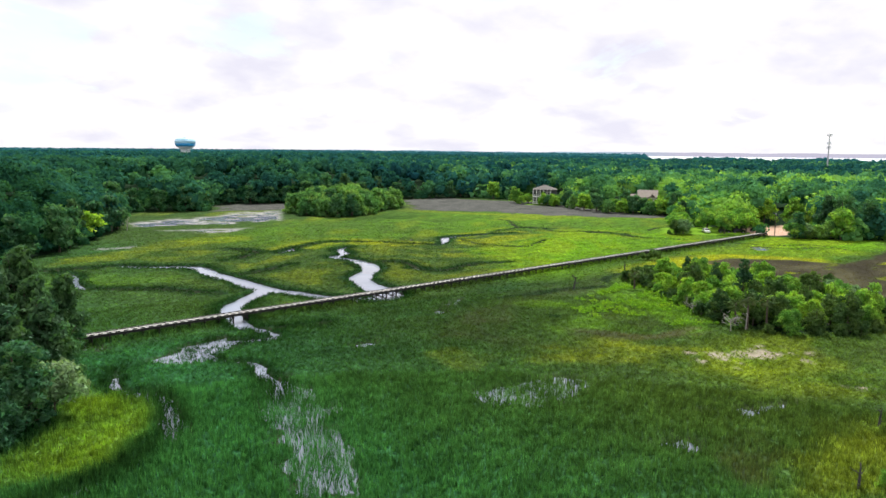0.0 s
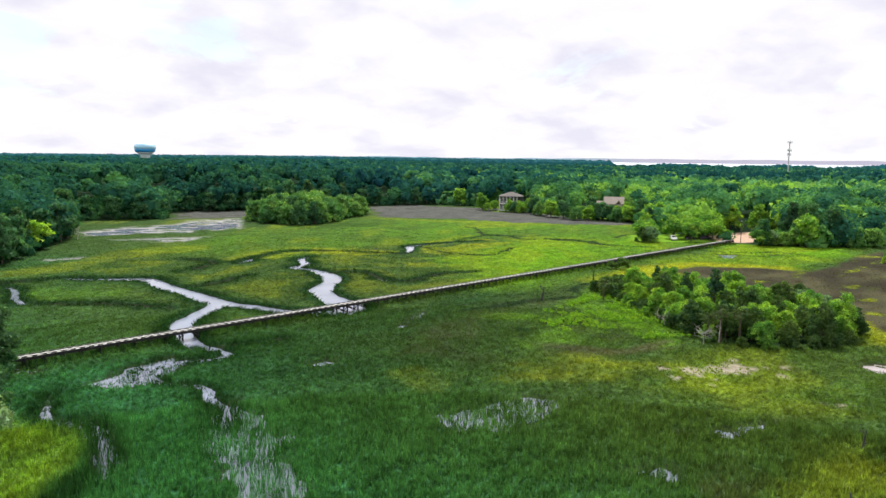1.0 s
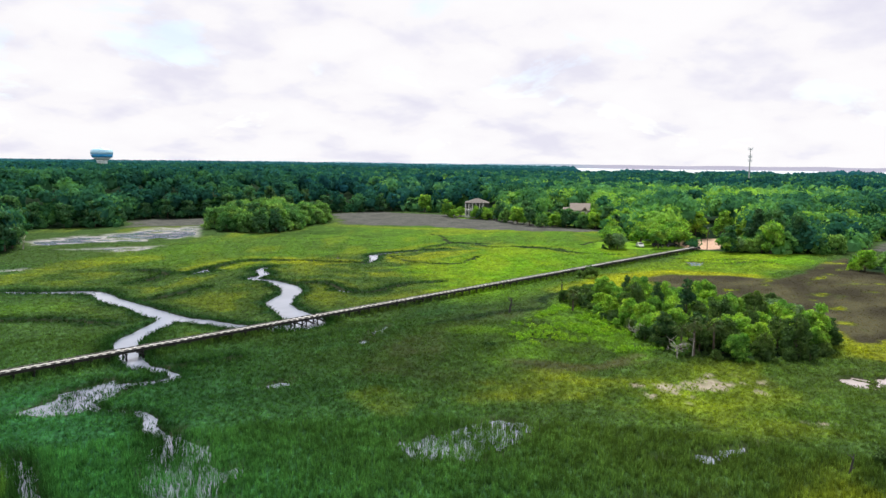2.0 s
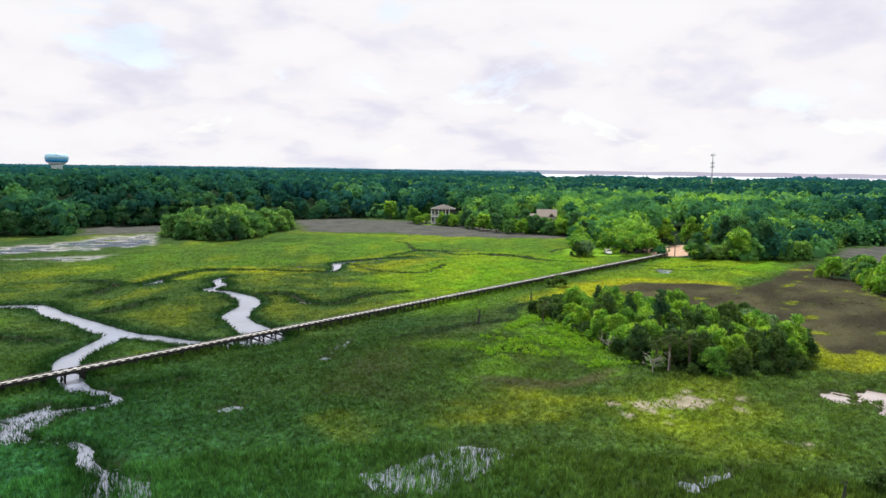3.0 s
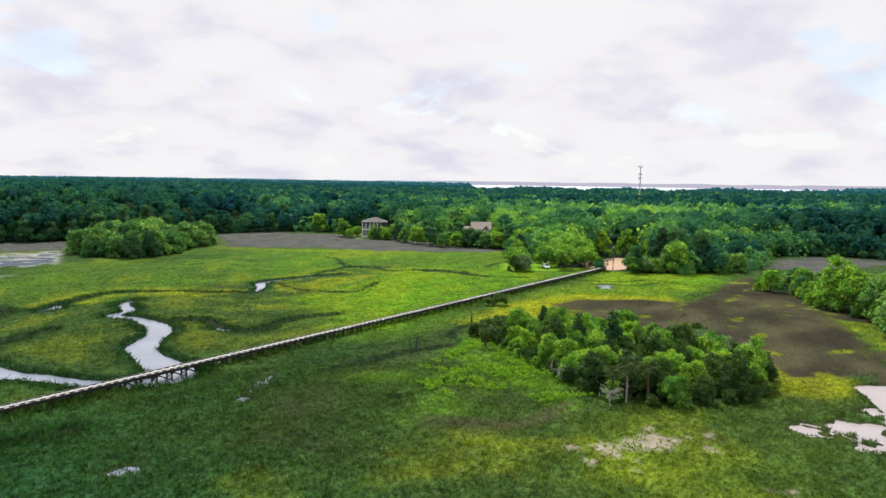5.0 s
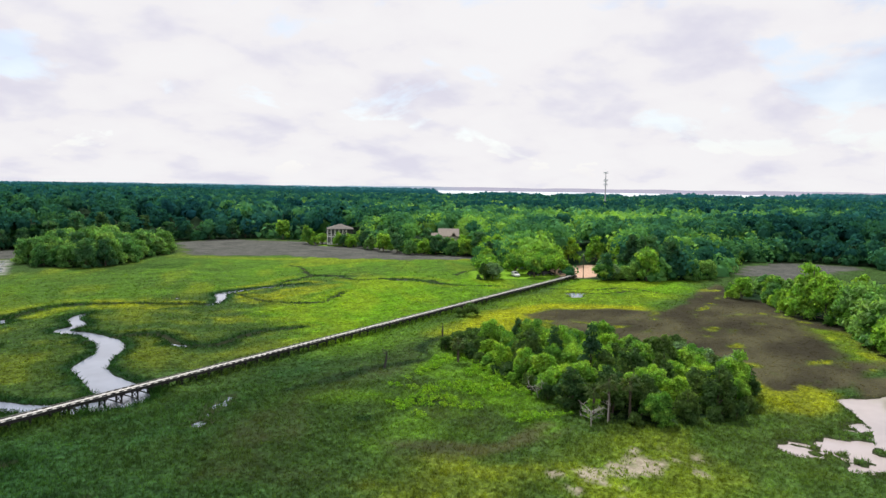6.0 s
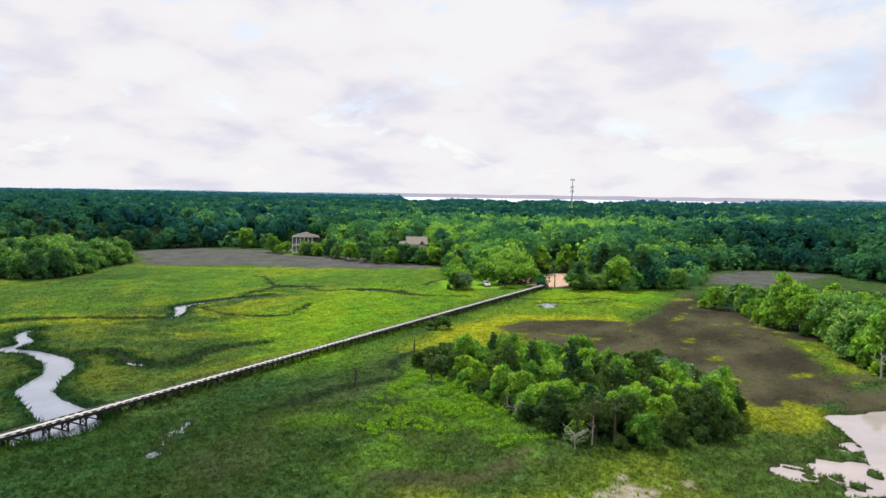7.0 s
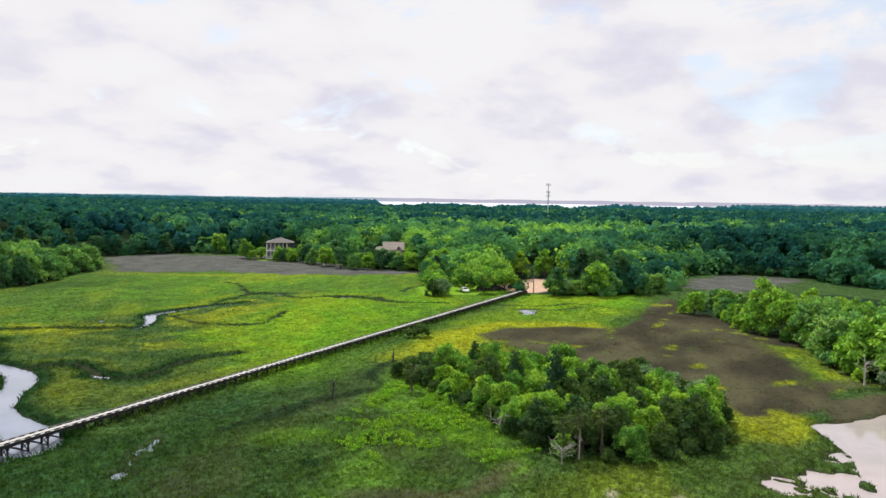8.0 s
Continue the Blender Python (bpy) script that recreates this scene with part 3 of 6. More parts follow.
def zones(x, y):
    """What grows or lies at each place: height of the ground and a mask for each cover."""
    wob = (fbm(x, y, 9, 3) - 0.5) * 5
    big = fbm(x, y, 34, 8)
    fine = fbm(x, y, 3.5, 21)
    depth = from_area(x, y, MARSH)
    for area in (ISLAND, ISLET, SPIT):
        depth = np.maximum(depth, -from_area(x, y, area))
    upland = step(-1.0, 5.0, depth + wob * 0.4)
    z = 0.10 * (fine - 0.5) + 0.25 * (big - 0.5) * 0.3 + 0.9 * upland
    wet = np.full(np.shape(x), 1e6)
    for c in CREEKS:
        d = from_line(x, y, c) + (fine - 0.5) * 1.0
        z = np.minimum(z, 0.1 - 1.2 * (1 - step(-0.9, 0.75, d)))
        wet = np.minimum(wet, d)
    gully = np.full(np.shape(x), 1e6)
    for c in GULLIES:
        gully = np.minimum(gully, from_line(x, y, c) + (fine - 0.5) * 0.8)
    z = np.minimum(z, 0.1 - 0.40 * (1 - step(-0.3, 0.7, gully)))
    d = from_area(x, y, POND) + (fine - 0.5) * 2.0
    z = np.minimum(z, 0.02 - 0.9 * (1 - step(-2.0, 1.2, d)))
    wet = np.minimum(wet, d)
    flood, standing = np.zeros(np.shape(x)), np.ones(np.shape(x))
    for area, share in zip(FLOODED, STANDING):
        f = step(1.2, -1.2, from_area(x, y, area) + (fine - 0.5) * 3.4 + (fbm(x, y, 1.6, 77) - 0.5) * 2.6)
        standing = np.where(f > flood, share, standing)
        flood = np.maximum(flood, f)
    hummock = 0.40 * step(0.52, 0.60, fbm(x, y, 2.8, 83)) * step(108, 111, x) * step(190, 180, x) * step(-2.0, 0.5, d)
    z = np.where(flood > 0, np.minimum(z, z * (1 - flood) + flood * (-0.42 + 0.12 * (fine - 0.5) + hummock)), z)
    mudflat = np.zeros(np.shape(x))
    for area in MUDFLAT:
        mudflat = np.maximum(mudflat, step(2.5, -2.5, from_area(x, y, area) + wob))
    streak = fbm((x - y) * 0.7, (x + y) * 2.2, 9, 33)
    mudflat = mudflat * step(0.68, 0.58, streak)
    z = np.where(mudflat > 0, z * (1 - mudflat) + mudflat * (-0.36 + 0.5 * (streak - 0.46)), z)
    out = {}
    edge = step(2.4, 0.3, wet + (fine - 0.5) * 1.2) * (1 - 0.85 * step(104, 108, x) * step(34, 30, y))
    cut = step(1.05 - 0.6 * step(120, 165, x), 0.2 - 0.4 * step(120, 165, x), gully) * (1 - 0.55 * step(120, 165, x) * step(0.45, 0.6, fbm(x, y, 9, 97)))
    flat = sum(step(2, -2, from_area(x, y, a) + wob * 2.2 + (big - 0.5) * 14 + (fine - 0.5) * 9) for a in PAN)
    bare = np.zeros(np.shape(x))
    for area in BARE:
        bare = np.maximum(bare, step(0.3, -1.0, from_area(x, y, area) + (fbm(x, y, 2.6, 5) - 0.37) * 12))
    rush = np.zeros(np.shape(x))
    for area in RUSHES:
        rush = np.maximum(rush, step(1.2, -1.2, from_area(x, y, area) + wob * 0.9))
    tufted = step(0.61, 0.76, fbm(x, y * 1.6, 7, 44)) * 0.8
    scar = step(0.9, -0.4, from_line(x, y, SCAR) - 0.1 + (fine - 0.5) * 1.6)
    rush = np.maximum(rush * (1 - tufted), 0.15 * scar)
    rush = rush * (1 - 0.8 * step(2.5, -2.5, from_area(x, y, [(166, 23), (180, 25), (200, 31), (196, 22), (172, 14), (164, 16)]) + wob * 1.3))
    rush = np.maximum(rush, 0.85 * np.clip(flat, 0, 1))
    for px, py, wide in ((107.6, 70.6, 1.7), (97.5, 73.5, 0.9)):
        scar = np.maximum(scar, 0.9 * step(0.9, -0.6, np.hypot(x - px, (y - py) * 0.8) - wide + (fine - 0.5)))
    rush = np.maximum(rush, 0.65 * step(0.9, -0.7, from_line(x, y, DARKRUSH) + (fine - 0.5) * 2.6))
    # cover tones carry cloud light too: bright meadow, dark low corner by the first creek
    def soft(area, fringe, rough=1.0):
        return step(fringe, -fringe, from_area(x, y, area) + wob * rough + (big - 0.5) * fringe * 1.6)

    lime = soft([(132, 104), (240, 99), (250, 125), (236, 148), (205, 156), (168, 146), (146, 124)], 13)
    lime = np.maximum(lime, 0.60 * soft([(158, 172), (220, 245), (285, 168), (280, 140), (250, 120), (215, 160)], 12))
    lime = np.maximum(lime, 1.0 * soft([(180, 98), (248, 95), (272, 64), (245, 60), (203, 62), (196, 80)], 6))
    lime = np.maximum(lime, 0.40 * soft([(118, 172), (100, 215), (150, 250), (225, 255), (250, 200), (215, 165), (160, 172)], 14))
    lime = np.maximum(lime, 0.45 * soft([(116, 102), (182, 98), (172, 92), (150, 91), (130, 91)], 5))
    sedge = soft([(106, 79), (118, 79), (137, 84), (123, 65), (113, 51), (106, 56), (101, 68)], 3, 1.2)
    ring = soft([(88, 50), (108, 46), (120, 33), (142, 28), (137, 20), (112, 27), (96, 22), (84, 36)], 6)
    lime = np.maximum(lime, np.maximum(0.45 * sedge * step(0.36, 0.58, fbm(x, y, 6, 61)), ring * 0.14))
    gold = 0.3 * step(0.48, 0.74, fbm((x + y) * 0.3, (y - x) * 0.95, 13, 71)) * step(60, 150, x) * step(98, 112, y)
    south_gold = soft([(146, 94), (178, 95), (196, 90), (206, 66), (196, 60), (188, 84), (172, 82), (160, 66), (147, 84)], 4)
    gold = np.maximum(gold, np.maximum(south_gold * 1.0, ring * (0.04 + 0.28 * step(0.42, 0.66, fbm(x, y, 8, 73)))))
    gold = np.maximum(gold, 0.32 * soft([(180, 98), (248, 95), (272, 64), (245, 60), (203, 62), (196, 80)], 5) * step(0.36, 0.6, fbm(x, y * 2, 14, 79)))
    gold = np.maximum(gold, 0.55 * soft([(255, 176), (288, 154), (278, 150), (240, 215), (226, 255), (218, 245)], 6))
    gold = np.maximum(gold, 1.0 * soft([(133, 32), (140, 31), (145, 36), (148, 28), (141, 22), (134, 21.6), (129, 24), (128, 30)], 2))
    lime = np.maximum(lime, 0.75 * soft([(166, 23), (180, 25), (200, 31), (196, 22), (172, 14), (164, 16)], 2.5, 1.3))
    lime = np.maximum(lime, 0.55 * soft([(28.4, 72), (29.2, 77), (27, 88), (23, 83), (16, 73), (12, 67), (21, 64)], 3))
    gold = np.maximum(gold, 0.24 * soft([(28.4, 72), (29.2, 77), (26, 87), (22, 83), (16, 73), (12, 67), (21, 64)], 3))
    for c, w in ((GULLIES[1], 4.0), (CREEKS[4], 3.5), (GULLIES[6], 3.0), (GULLIES[2], 3.5), (GULLIES[4], 3.0), (GULLIES[0], 2.6)):
        gold = np.maximum(gold, (0.5 if c is GULLIES[1] or c is CREEKS[4] else 0.36) * step(40, 130, x) * step(w, w * 0.2, np.abs(from_line(x, y, c) - w)) * step(0.4, 0.6, fbm(x, y, 12, 75)))
    gold = np.maximum(gold, tufted * sum(step(1.2, -1.2, from_area(x, y, a) + wob * 0.9) for a in RUSHES[:1]))
    olive = np.clip(0.25 * step(36, 54, x) + 0.95 * step(98, 108, y) * (0.55 + 0.45 * step(60, 95, x)) + 0.9 * step(46, 88, x) * step(112, 98, y) + (0.3 + 0.4 * step(40, 70, x)) * (big - 0.5), 0, 1)
    # taller grass lines every creek and gully; its bank shade is in the colour too
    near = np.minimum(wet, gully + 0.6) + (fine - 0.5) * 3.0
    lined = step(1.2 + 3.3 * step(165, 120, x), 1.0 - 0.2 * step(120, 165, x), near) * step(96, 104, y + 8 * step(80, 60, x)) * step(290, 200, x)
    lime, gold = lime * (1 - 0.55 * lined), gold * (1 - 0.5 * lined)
    gold = np.maximum(gold, 0.30 * step(4.5, 8.0, near) * step(17, 10, near) * step(104, 110, y) * step(55, 85, x) * step(170, 140, x) * step(0.38, 0.6, fbm(x, y, 11, 99)))
    mottled = step(0.36, 0.62, fbm(x * 0.8, y, 15, 95))
    lime, gold = lime * (0.62 + 0.45 * mottled), gold * (0.7 + 0.4 * mottled)
    sparse = step(0.40, 0.62, fbm(x, y, 4.5, 93))
    brown = np.zeros(np.shape(x))
    for name, share, fringe, area in PATCHES:
        a = np.array(area)
        lo, hi = a.min(0) - 3 * fringe - 4, a.max(0) + 3 * fringe + 4
        at = np.flatnonzero((x > lo[0]) & (x < hi[0]) & (y > lo[1]) & (y < hi[1]))
        m = step(fringe, -fringe, from_area(x[at], y[at], area) + wob[at] * 0.4 + (fine[at] - 0.5) * fringe * 2.2)
        m = share * m * (0.55 + 0.45 * sparse[at])
        if name == "lime":
            lime[at] = np.maximum(lime[at], m)
        elif name == "gold":
            gold[at] = np.maximum(gold[at], m)
        elif name == "bank":
            lined[at] = np.maximum(lined[at], m)
        elif name == "brown":
            brown[at] = np.maximum(brown[at], m)
            lime[at], gold[at] = lime[at] * (1 - m), gold[at] * (1 - 0.7 * m)
        else:
            olive[at], lime[at], gold[at] = olive[at] * (1 - m), lime[at] * (1 - m), gold[at] * (1 - m)
    rush = np.maximum(rush, 0.55 * brown)
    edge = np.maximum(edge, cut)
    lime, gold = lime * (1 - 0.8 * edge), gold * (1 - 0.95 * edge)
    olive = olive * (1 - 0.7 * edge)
    # cloud shade over the near marsh, put into the bank colour
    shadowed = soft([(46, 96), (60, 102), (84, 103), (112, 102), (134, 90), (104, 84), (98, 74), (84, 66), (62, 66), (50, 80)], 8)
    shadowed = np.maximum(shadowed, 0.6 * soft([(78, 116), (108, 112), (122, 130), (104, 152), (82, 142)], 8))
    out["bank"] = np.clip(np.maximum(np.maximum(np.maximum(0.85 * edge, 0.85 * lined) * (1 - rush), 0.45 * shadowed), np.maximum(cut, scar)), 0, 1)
    out["z"], out["wet"], out["flood"], out["upland"] = z, np.minimum(wet, gully + 0.1), flood, upland
    out["standing"] = standing
    out["olive"], out["lime"], out["gold"], out["rush"] = olive, lime, gold, rush
    out["flat"] = np.clip(flat, 0, 1)
    out["bare"] = bare
    out["silt_sheen"] = mudflat * 0.9
    out["mud"] = np.clip(np.maximum(np.maximum(step(0.5, -0.5, wet), flood * (1 - 2.5 * hummock)), 0.8 * step(0.5, -0.2, gully)), 0, 1)
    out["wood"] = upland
    out["lawn"] = np.clip(sum(step(2, -2, from_area(x, y, a) + wob * 0.6) for a in LAWN), 0, 1)
    out["drive"] = np.clip(sum(step(1, -1, from_area(x, y, a) + wob * 0.3) for a in DRIVE), 0, 1)
    return out


def mesh_from(name, verts, faces, material, smooth=False):
    """A mesh from arrays; faces all have the same number of corners."""
    verts, faces = np.asarray(verts, np.float32), np.asarray(faces, np.int32)
    me = bpy.data.meshes.new(name)
    n, k = faces.shape
    me.vertices.add(len(verts))
    me.vertices.foreach_set("co", verts.ravel())
    me.loops.add(n * k)
    me.loops.foreach_set("vertex_index", faces.ravel())
    me.polygons.add(n)
    me.polygons.foreach_set("loop_start", np.arange(0, n * k, k, dtype=np.int32))
    me.polygons.foreach_set("use_smooth", np.full(n, smooth))
    me.update(calc_edges=True)
    me.materials.append(material)
    return me


def part(name, bm, material, parent, label=""):
    """One mesh object from a bmesh, under a thing or a part."""
    me = bpy.data.meshes.new(name)
    bm.to_mesh(me)
    bm.free()
    me.materials.append(material)
    ob = new(name, me)
    ob.parent = parent
    if label:
        tagged(ob, label)
    return ob


def piece(name, me, parent, m=None, label=""):
    """One more object on a shared mesh."""
    ob = new(name, me)
    ob.parent = parent
    if m is not None:
        ob.matrix_basis = m
    if label:
        tagged(ob, label)
    return ob


def thing(name, m, label, category, group=""):
    ob = new(name)
    ob.empty_display_size = 0.3
    ob.matrix_basis = m
    return tagged(ob, label, category, group)


def box(bm, x0, x1, y0, y1, z0, z1, bevel=0.0):
    vs = bmesh.ops.create_cube(bm, size=1.0)["verts"]
    bmesh.ops.transform(bm, matrix=Matrix.Translation(((x0 + x1) / 2, (y0 + y1) / 2, (z0 + z1) / 2)) @ Matrix.Diagonal((x1 - x0, y1 - y0, z1 - z0, 1)), verts=vs)
    if bevel:
        bmesh.ops.bevel(bm, geom=list({e for v in vs for e in v.link_edges}), offset=bevel, segments=1, affect="EDGES")
    return bm


def tube(bm, points, radii, sides=6):
    """A bent, tapered tube through the points."""
    rings = []
    for k, p in enumerate(points):
        a, b = Vector(points[max(k - 1, 0)]), Vector(points[min(k + 1, len(points) - 1)])
        q = (b - a).to_track_quat("Z", "X")
        rings.append([bm.verts.new(Vector(p) + q @ Vector((math.cos(t) * radii[k], math.sin(t) * radii[k], 0))) for t in (2 * math.pi * i / sides for i in range(sides))])
    for lo, hi in zip(rings, rings[1:]):
        for i in range(sides):
            bm.faces.new((lo[i], lo[(i + 1) % sides], hi[(i + 1) % sides], hi[i]))
    bm.faces.new(rings[-1])
    bm.faces.new(rings[0][::-1])
    return bm


# ---- ground, water and distance ----
def far_steps(lo, hi, first, limit):
    """Lines at even steps of 1 m from lo to hi, then ever wider out to the limit."""
    mid = list(np.arange(lo, hi + 0.5, first))
    out, s = [], 3.0
    v = hi
    while v < limit:
        v += s
        s *= 1.35
        out.append(min(v, limit))
    back, s, v = [], 3.0, lo
    while v > -limit:
        v -= s
        s *= 1.35
        back.append(max(v, -limit))
    return np.array(back[::-1] + mid + out)


gx, gy = far_steps(0, 330, 0.92, 4950), far_steps(-10, 322, 0.92, 4950)
GX, GY = np.meshgrid(gx, gy)
gz = zones(GX.ravel(), GY.ravel())
idx = np.arange(GX.size).reshape(GX.shape)
quads = np.stack([idx[:-1, :-1], idx[:-1, 1:], idx[1:, 1:], idx[1:, :-1]], -1).reshape(-1, 4)
ground_mesh = mesh_from("ground", np.stack([GX.ravel(), GY.ravel(), gz["z"]], 1), quads, MAT["ground"], True)
for key in ("olive", "lime", "gold", "rush", "bank", "flat", "mud", "silt_sheen", "bare", "wood", "lawn", "drive"):
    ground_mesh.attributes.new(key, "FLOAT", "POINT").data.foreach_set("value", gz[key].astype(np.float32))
tagged(new("ground", ground_mesh), "green tidal salt marsh with mud banks and dry upland", "marsh", kind="structure")



def height_at(x, y):
    """Height of the ground by its grid."""
    i, j = int(np.searchsorted(gx, x)) - 1, int(np.searchsorted(gy, y)) - 1
    u, v = (x - gx[i]) / (gx[i + 1] - gx[i]), (y - gy[j]) / (gy[j + 1] - gy[j])
    g = gz["z"].reshape(GX.shape)
    return float((g[j, i] * (1 - u) + g[j, i + 1] * u) * (1 - v) + (g[j + 1, i] * (1 - u) + g[j + 1, i + 1] * u) * v)


WATER = -0.33


def sheet(name, x0, x1, y0, y1, material, label):
    bm = bmesh.new()
    bm.faces.new([bm.verts.new((x, y, WATER)) for x, y in ((x0, y0), (x1, y0), (x1, y1), (x0, y1))])
    me = bpy.data.meshes.new(name)
    bm.to_mesh(me)
    bm.free()
    me.materials.append(material)
    tagged(new(name, me), label, "water", kind="structure")


sheet("water", -90, 390, 40, 370, MAT["water"], "silty tidal creek water, cloud reflection also put into its pale colour")
sheet("water", -90, 88, -110, 40, MAT["water"], "shallow water standing among the marsh grass")
sheet("water", 88, 390, -110, 40, MAT["pond"], "silty pond water at the marsh edge, cloud reflection put into its pinkish colour")


def wedge(name, near, far, bearing0, bearing1, z, material, label, category):
    """A flat sheet between two distances and two bearings from the start of the flight."""
    bm = bmesh.new()
    n = 24
    lo = [bm.verts.new((near * math.sin(radians(bearing0 + (bearing1 - bearing0) * k / n)), near * math.cos(radians(bearing0 + (bearing1 - bearing0) * k / n)), z)) for k in range(n + 1)]
    hi = [bm.verts.new((far * math.sin(radians(bearing0 + (bearing1 - bearing0) * k / n)), far * math.cos(radians(bearing0 + (bearing1 - bearing0) * k / n)), z)) for k in range(n + 1)]
    for k in range(n):
        bm.faces.new((lo[k], lo[k + 1], hi[k + 1], hi[k])[::-1])
    me = bpy.data.meshes.new(name)
    bm.to_mesh(me)
    bm.free()
    me.materials.append(material)
    return tagged(new(name, me), label, category, kind="structure")


wedge("bay", 1850, 4880, 56, 89, 1.6, MAT["bay"], "pale open bay water below the horizon", "water")


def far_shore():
    """The last blue strip of land all round, a self-lit backdrop with haze in its colour."""
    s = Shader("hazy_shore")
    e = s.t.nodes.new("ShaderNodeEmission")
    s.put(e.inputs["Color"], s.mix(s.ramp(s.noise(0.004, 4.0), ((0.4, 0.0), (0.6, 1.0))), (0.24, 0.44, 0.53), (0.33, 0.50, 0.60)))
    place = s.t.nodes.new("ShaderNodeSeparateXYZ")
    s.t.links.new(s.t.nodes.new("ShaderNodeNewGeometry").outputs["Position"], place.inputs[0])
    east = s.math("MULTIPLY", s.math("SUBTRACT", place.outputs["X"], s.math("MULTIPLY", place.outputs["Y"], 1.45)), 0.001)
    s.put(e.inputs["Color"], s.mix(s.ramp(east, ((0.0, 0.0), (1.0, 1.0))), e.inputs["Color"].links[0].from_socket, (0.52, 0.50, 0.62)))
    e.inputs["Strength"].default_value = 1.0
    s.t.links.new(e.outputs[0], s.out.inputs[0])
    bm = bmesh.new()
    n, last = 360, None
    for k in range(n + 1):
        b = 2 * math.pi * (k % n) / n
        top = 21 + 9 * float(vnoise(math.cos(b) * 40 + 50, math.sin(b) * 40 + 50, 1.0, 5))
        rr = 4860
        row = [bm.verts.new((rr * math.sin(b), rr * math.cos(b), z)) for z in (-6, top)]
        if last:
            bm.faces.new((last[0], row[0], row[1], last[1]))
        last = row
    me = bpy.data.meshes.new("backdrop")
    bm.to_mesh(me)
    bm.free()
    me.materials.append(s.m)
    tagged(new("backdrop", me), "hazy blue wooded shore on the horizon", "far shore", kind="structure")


far_shore()


# ---- grass ----
def tufts(rng, x, y, z, height, width, blades, lean=0.35):
    """Thin upright blades, as triangles, round each place."""
    n = len(x)
    k = n * blades
    X, Y, Z = (np.repeat(v, blades) for v in (x, y, z))
    H, W = np.repeat(height, blades) * rng.uniform(0.6, 1.15, k), np.repeat(width, blades)
    turn, spread = rng.uniform(0, 2 * np.pi, k), W * rng.uniform(0.2, 1.6, k)
    ox, oy = X + np.cos(turn) * spread, Y + np.sin(turn) * spread
    face = turn + rng.uniform(-1.2, 1.2, k) + np.pi / 2
    bx, by = np.cos(face) * W * 0.5, np.sin(face) * W * 0.5
    tx, ty = ox + np.cos(turn) * H * lean * rng.uniform(0, 1.3, k), oy + np.sin(turn) * H * lean * rng.uniform(0, 1.3, k)
    v = np.empty((k, 3, 3))
    v[:, 0] = np.stack([ox - bx, oy - by, Z - 0.05], 1)
    v[:, 1] = np.stack([ox + bx, oy + by, Z - 0.05], 1)
    v[:, 2] = np.stack([tx, ty, Z + H], 1)
    return v.reshape(-1, 3)


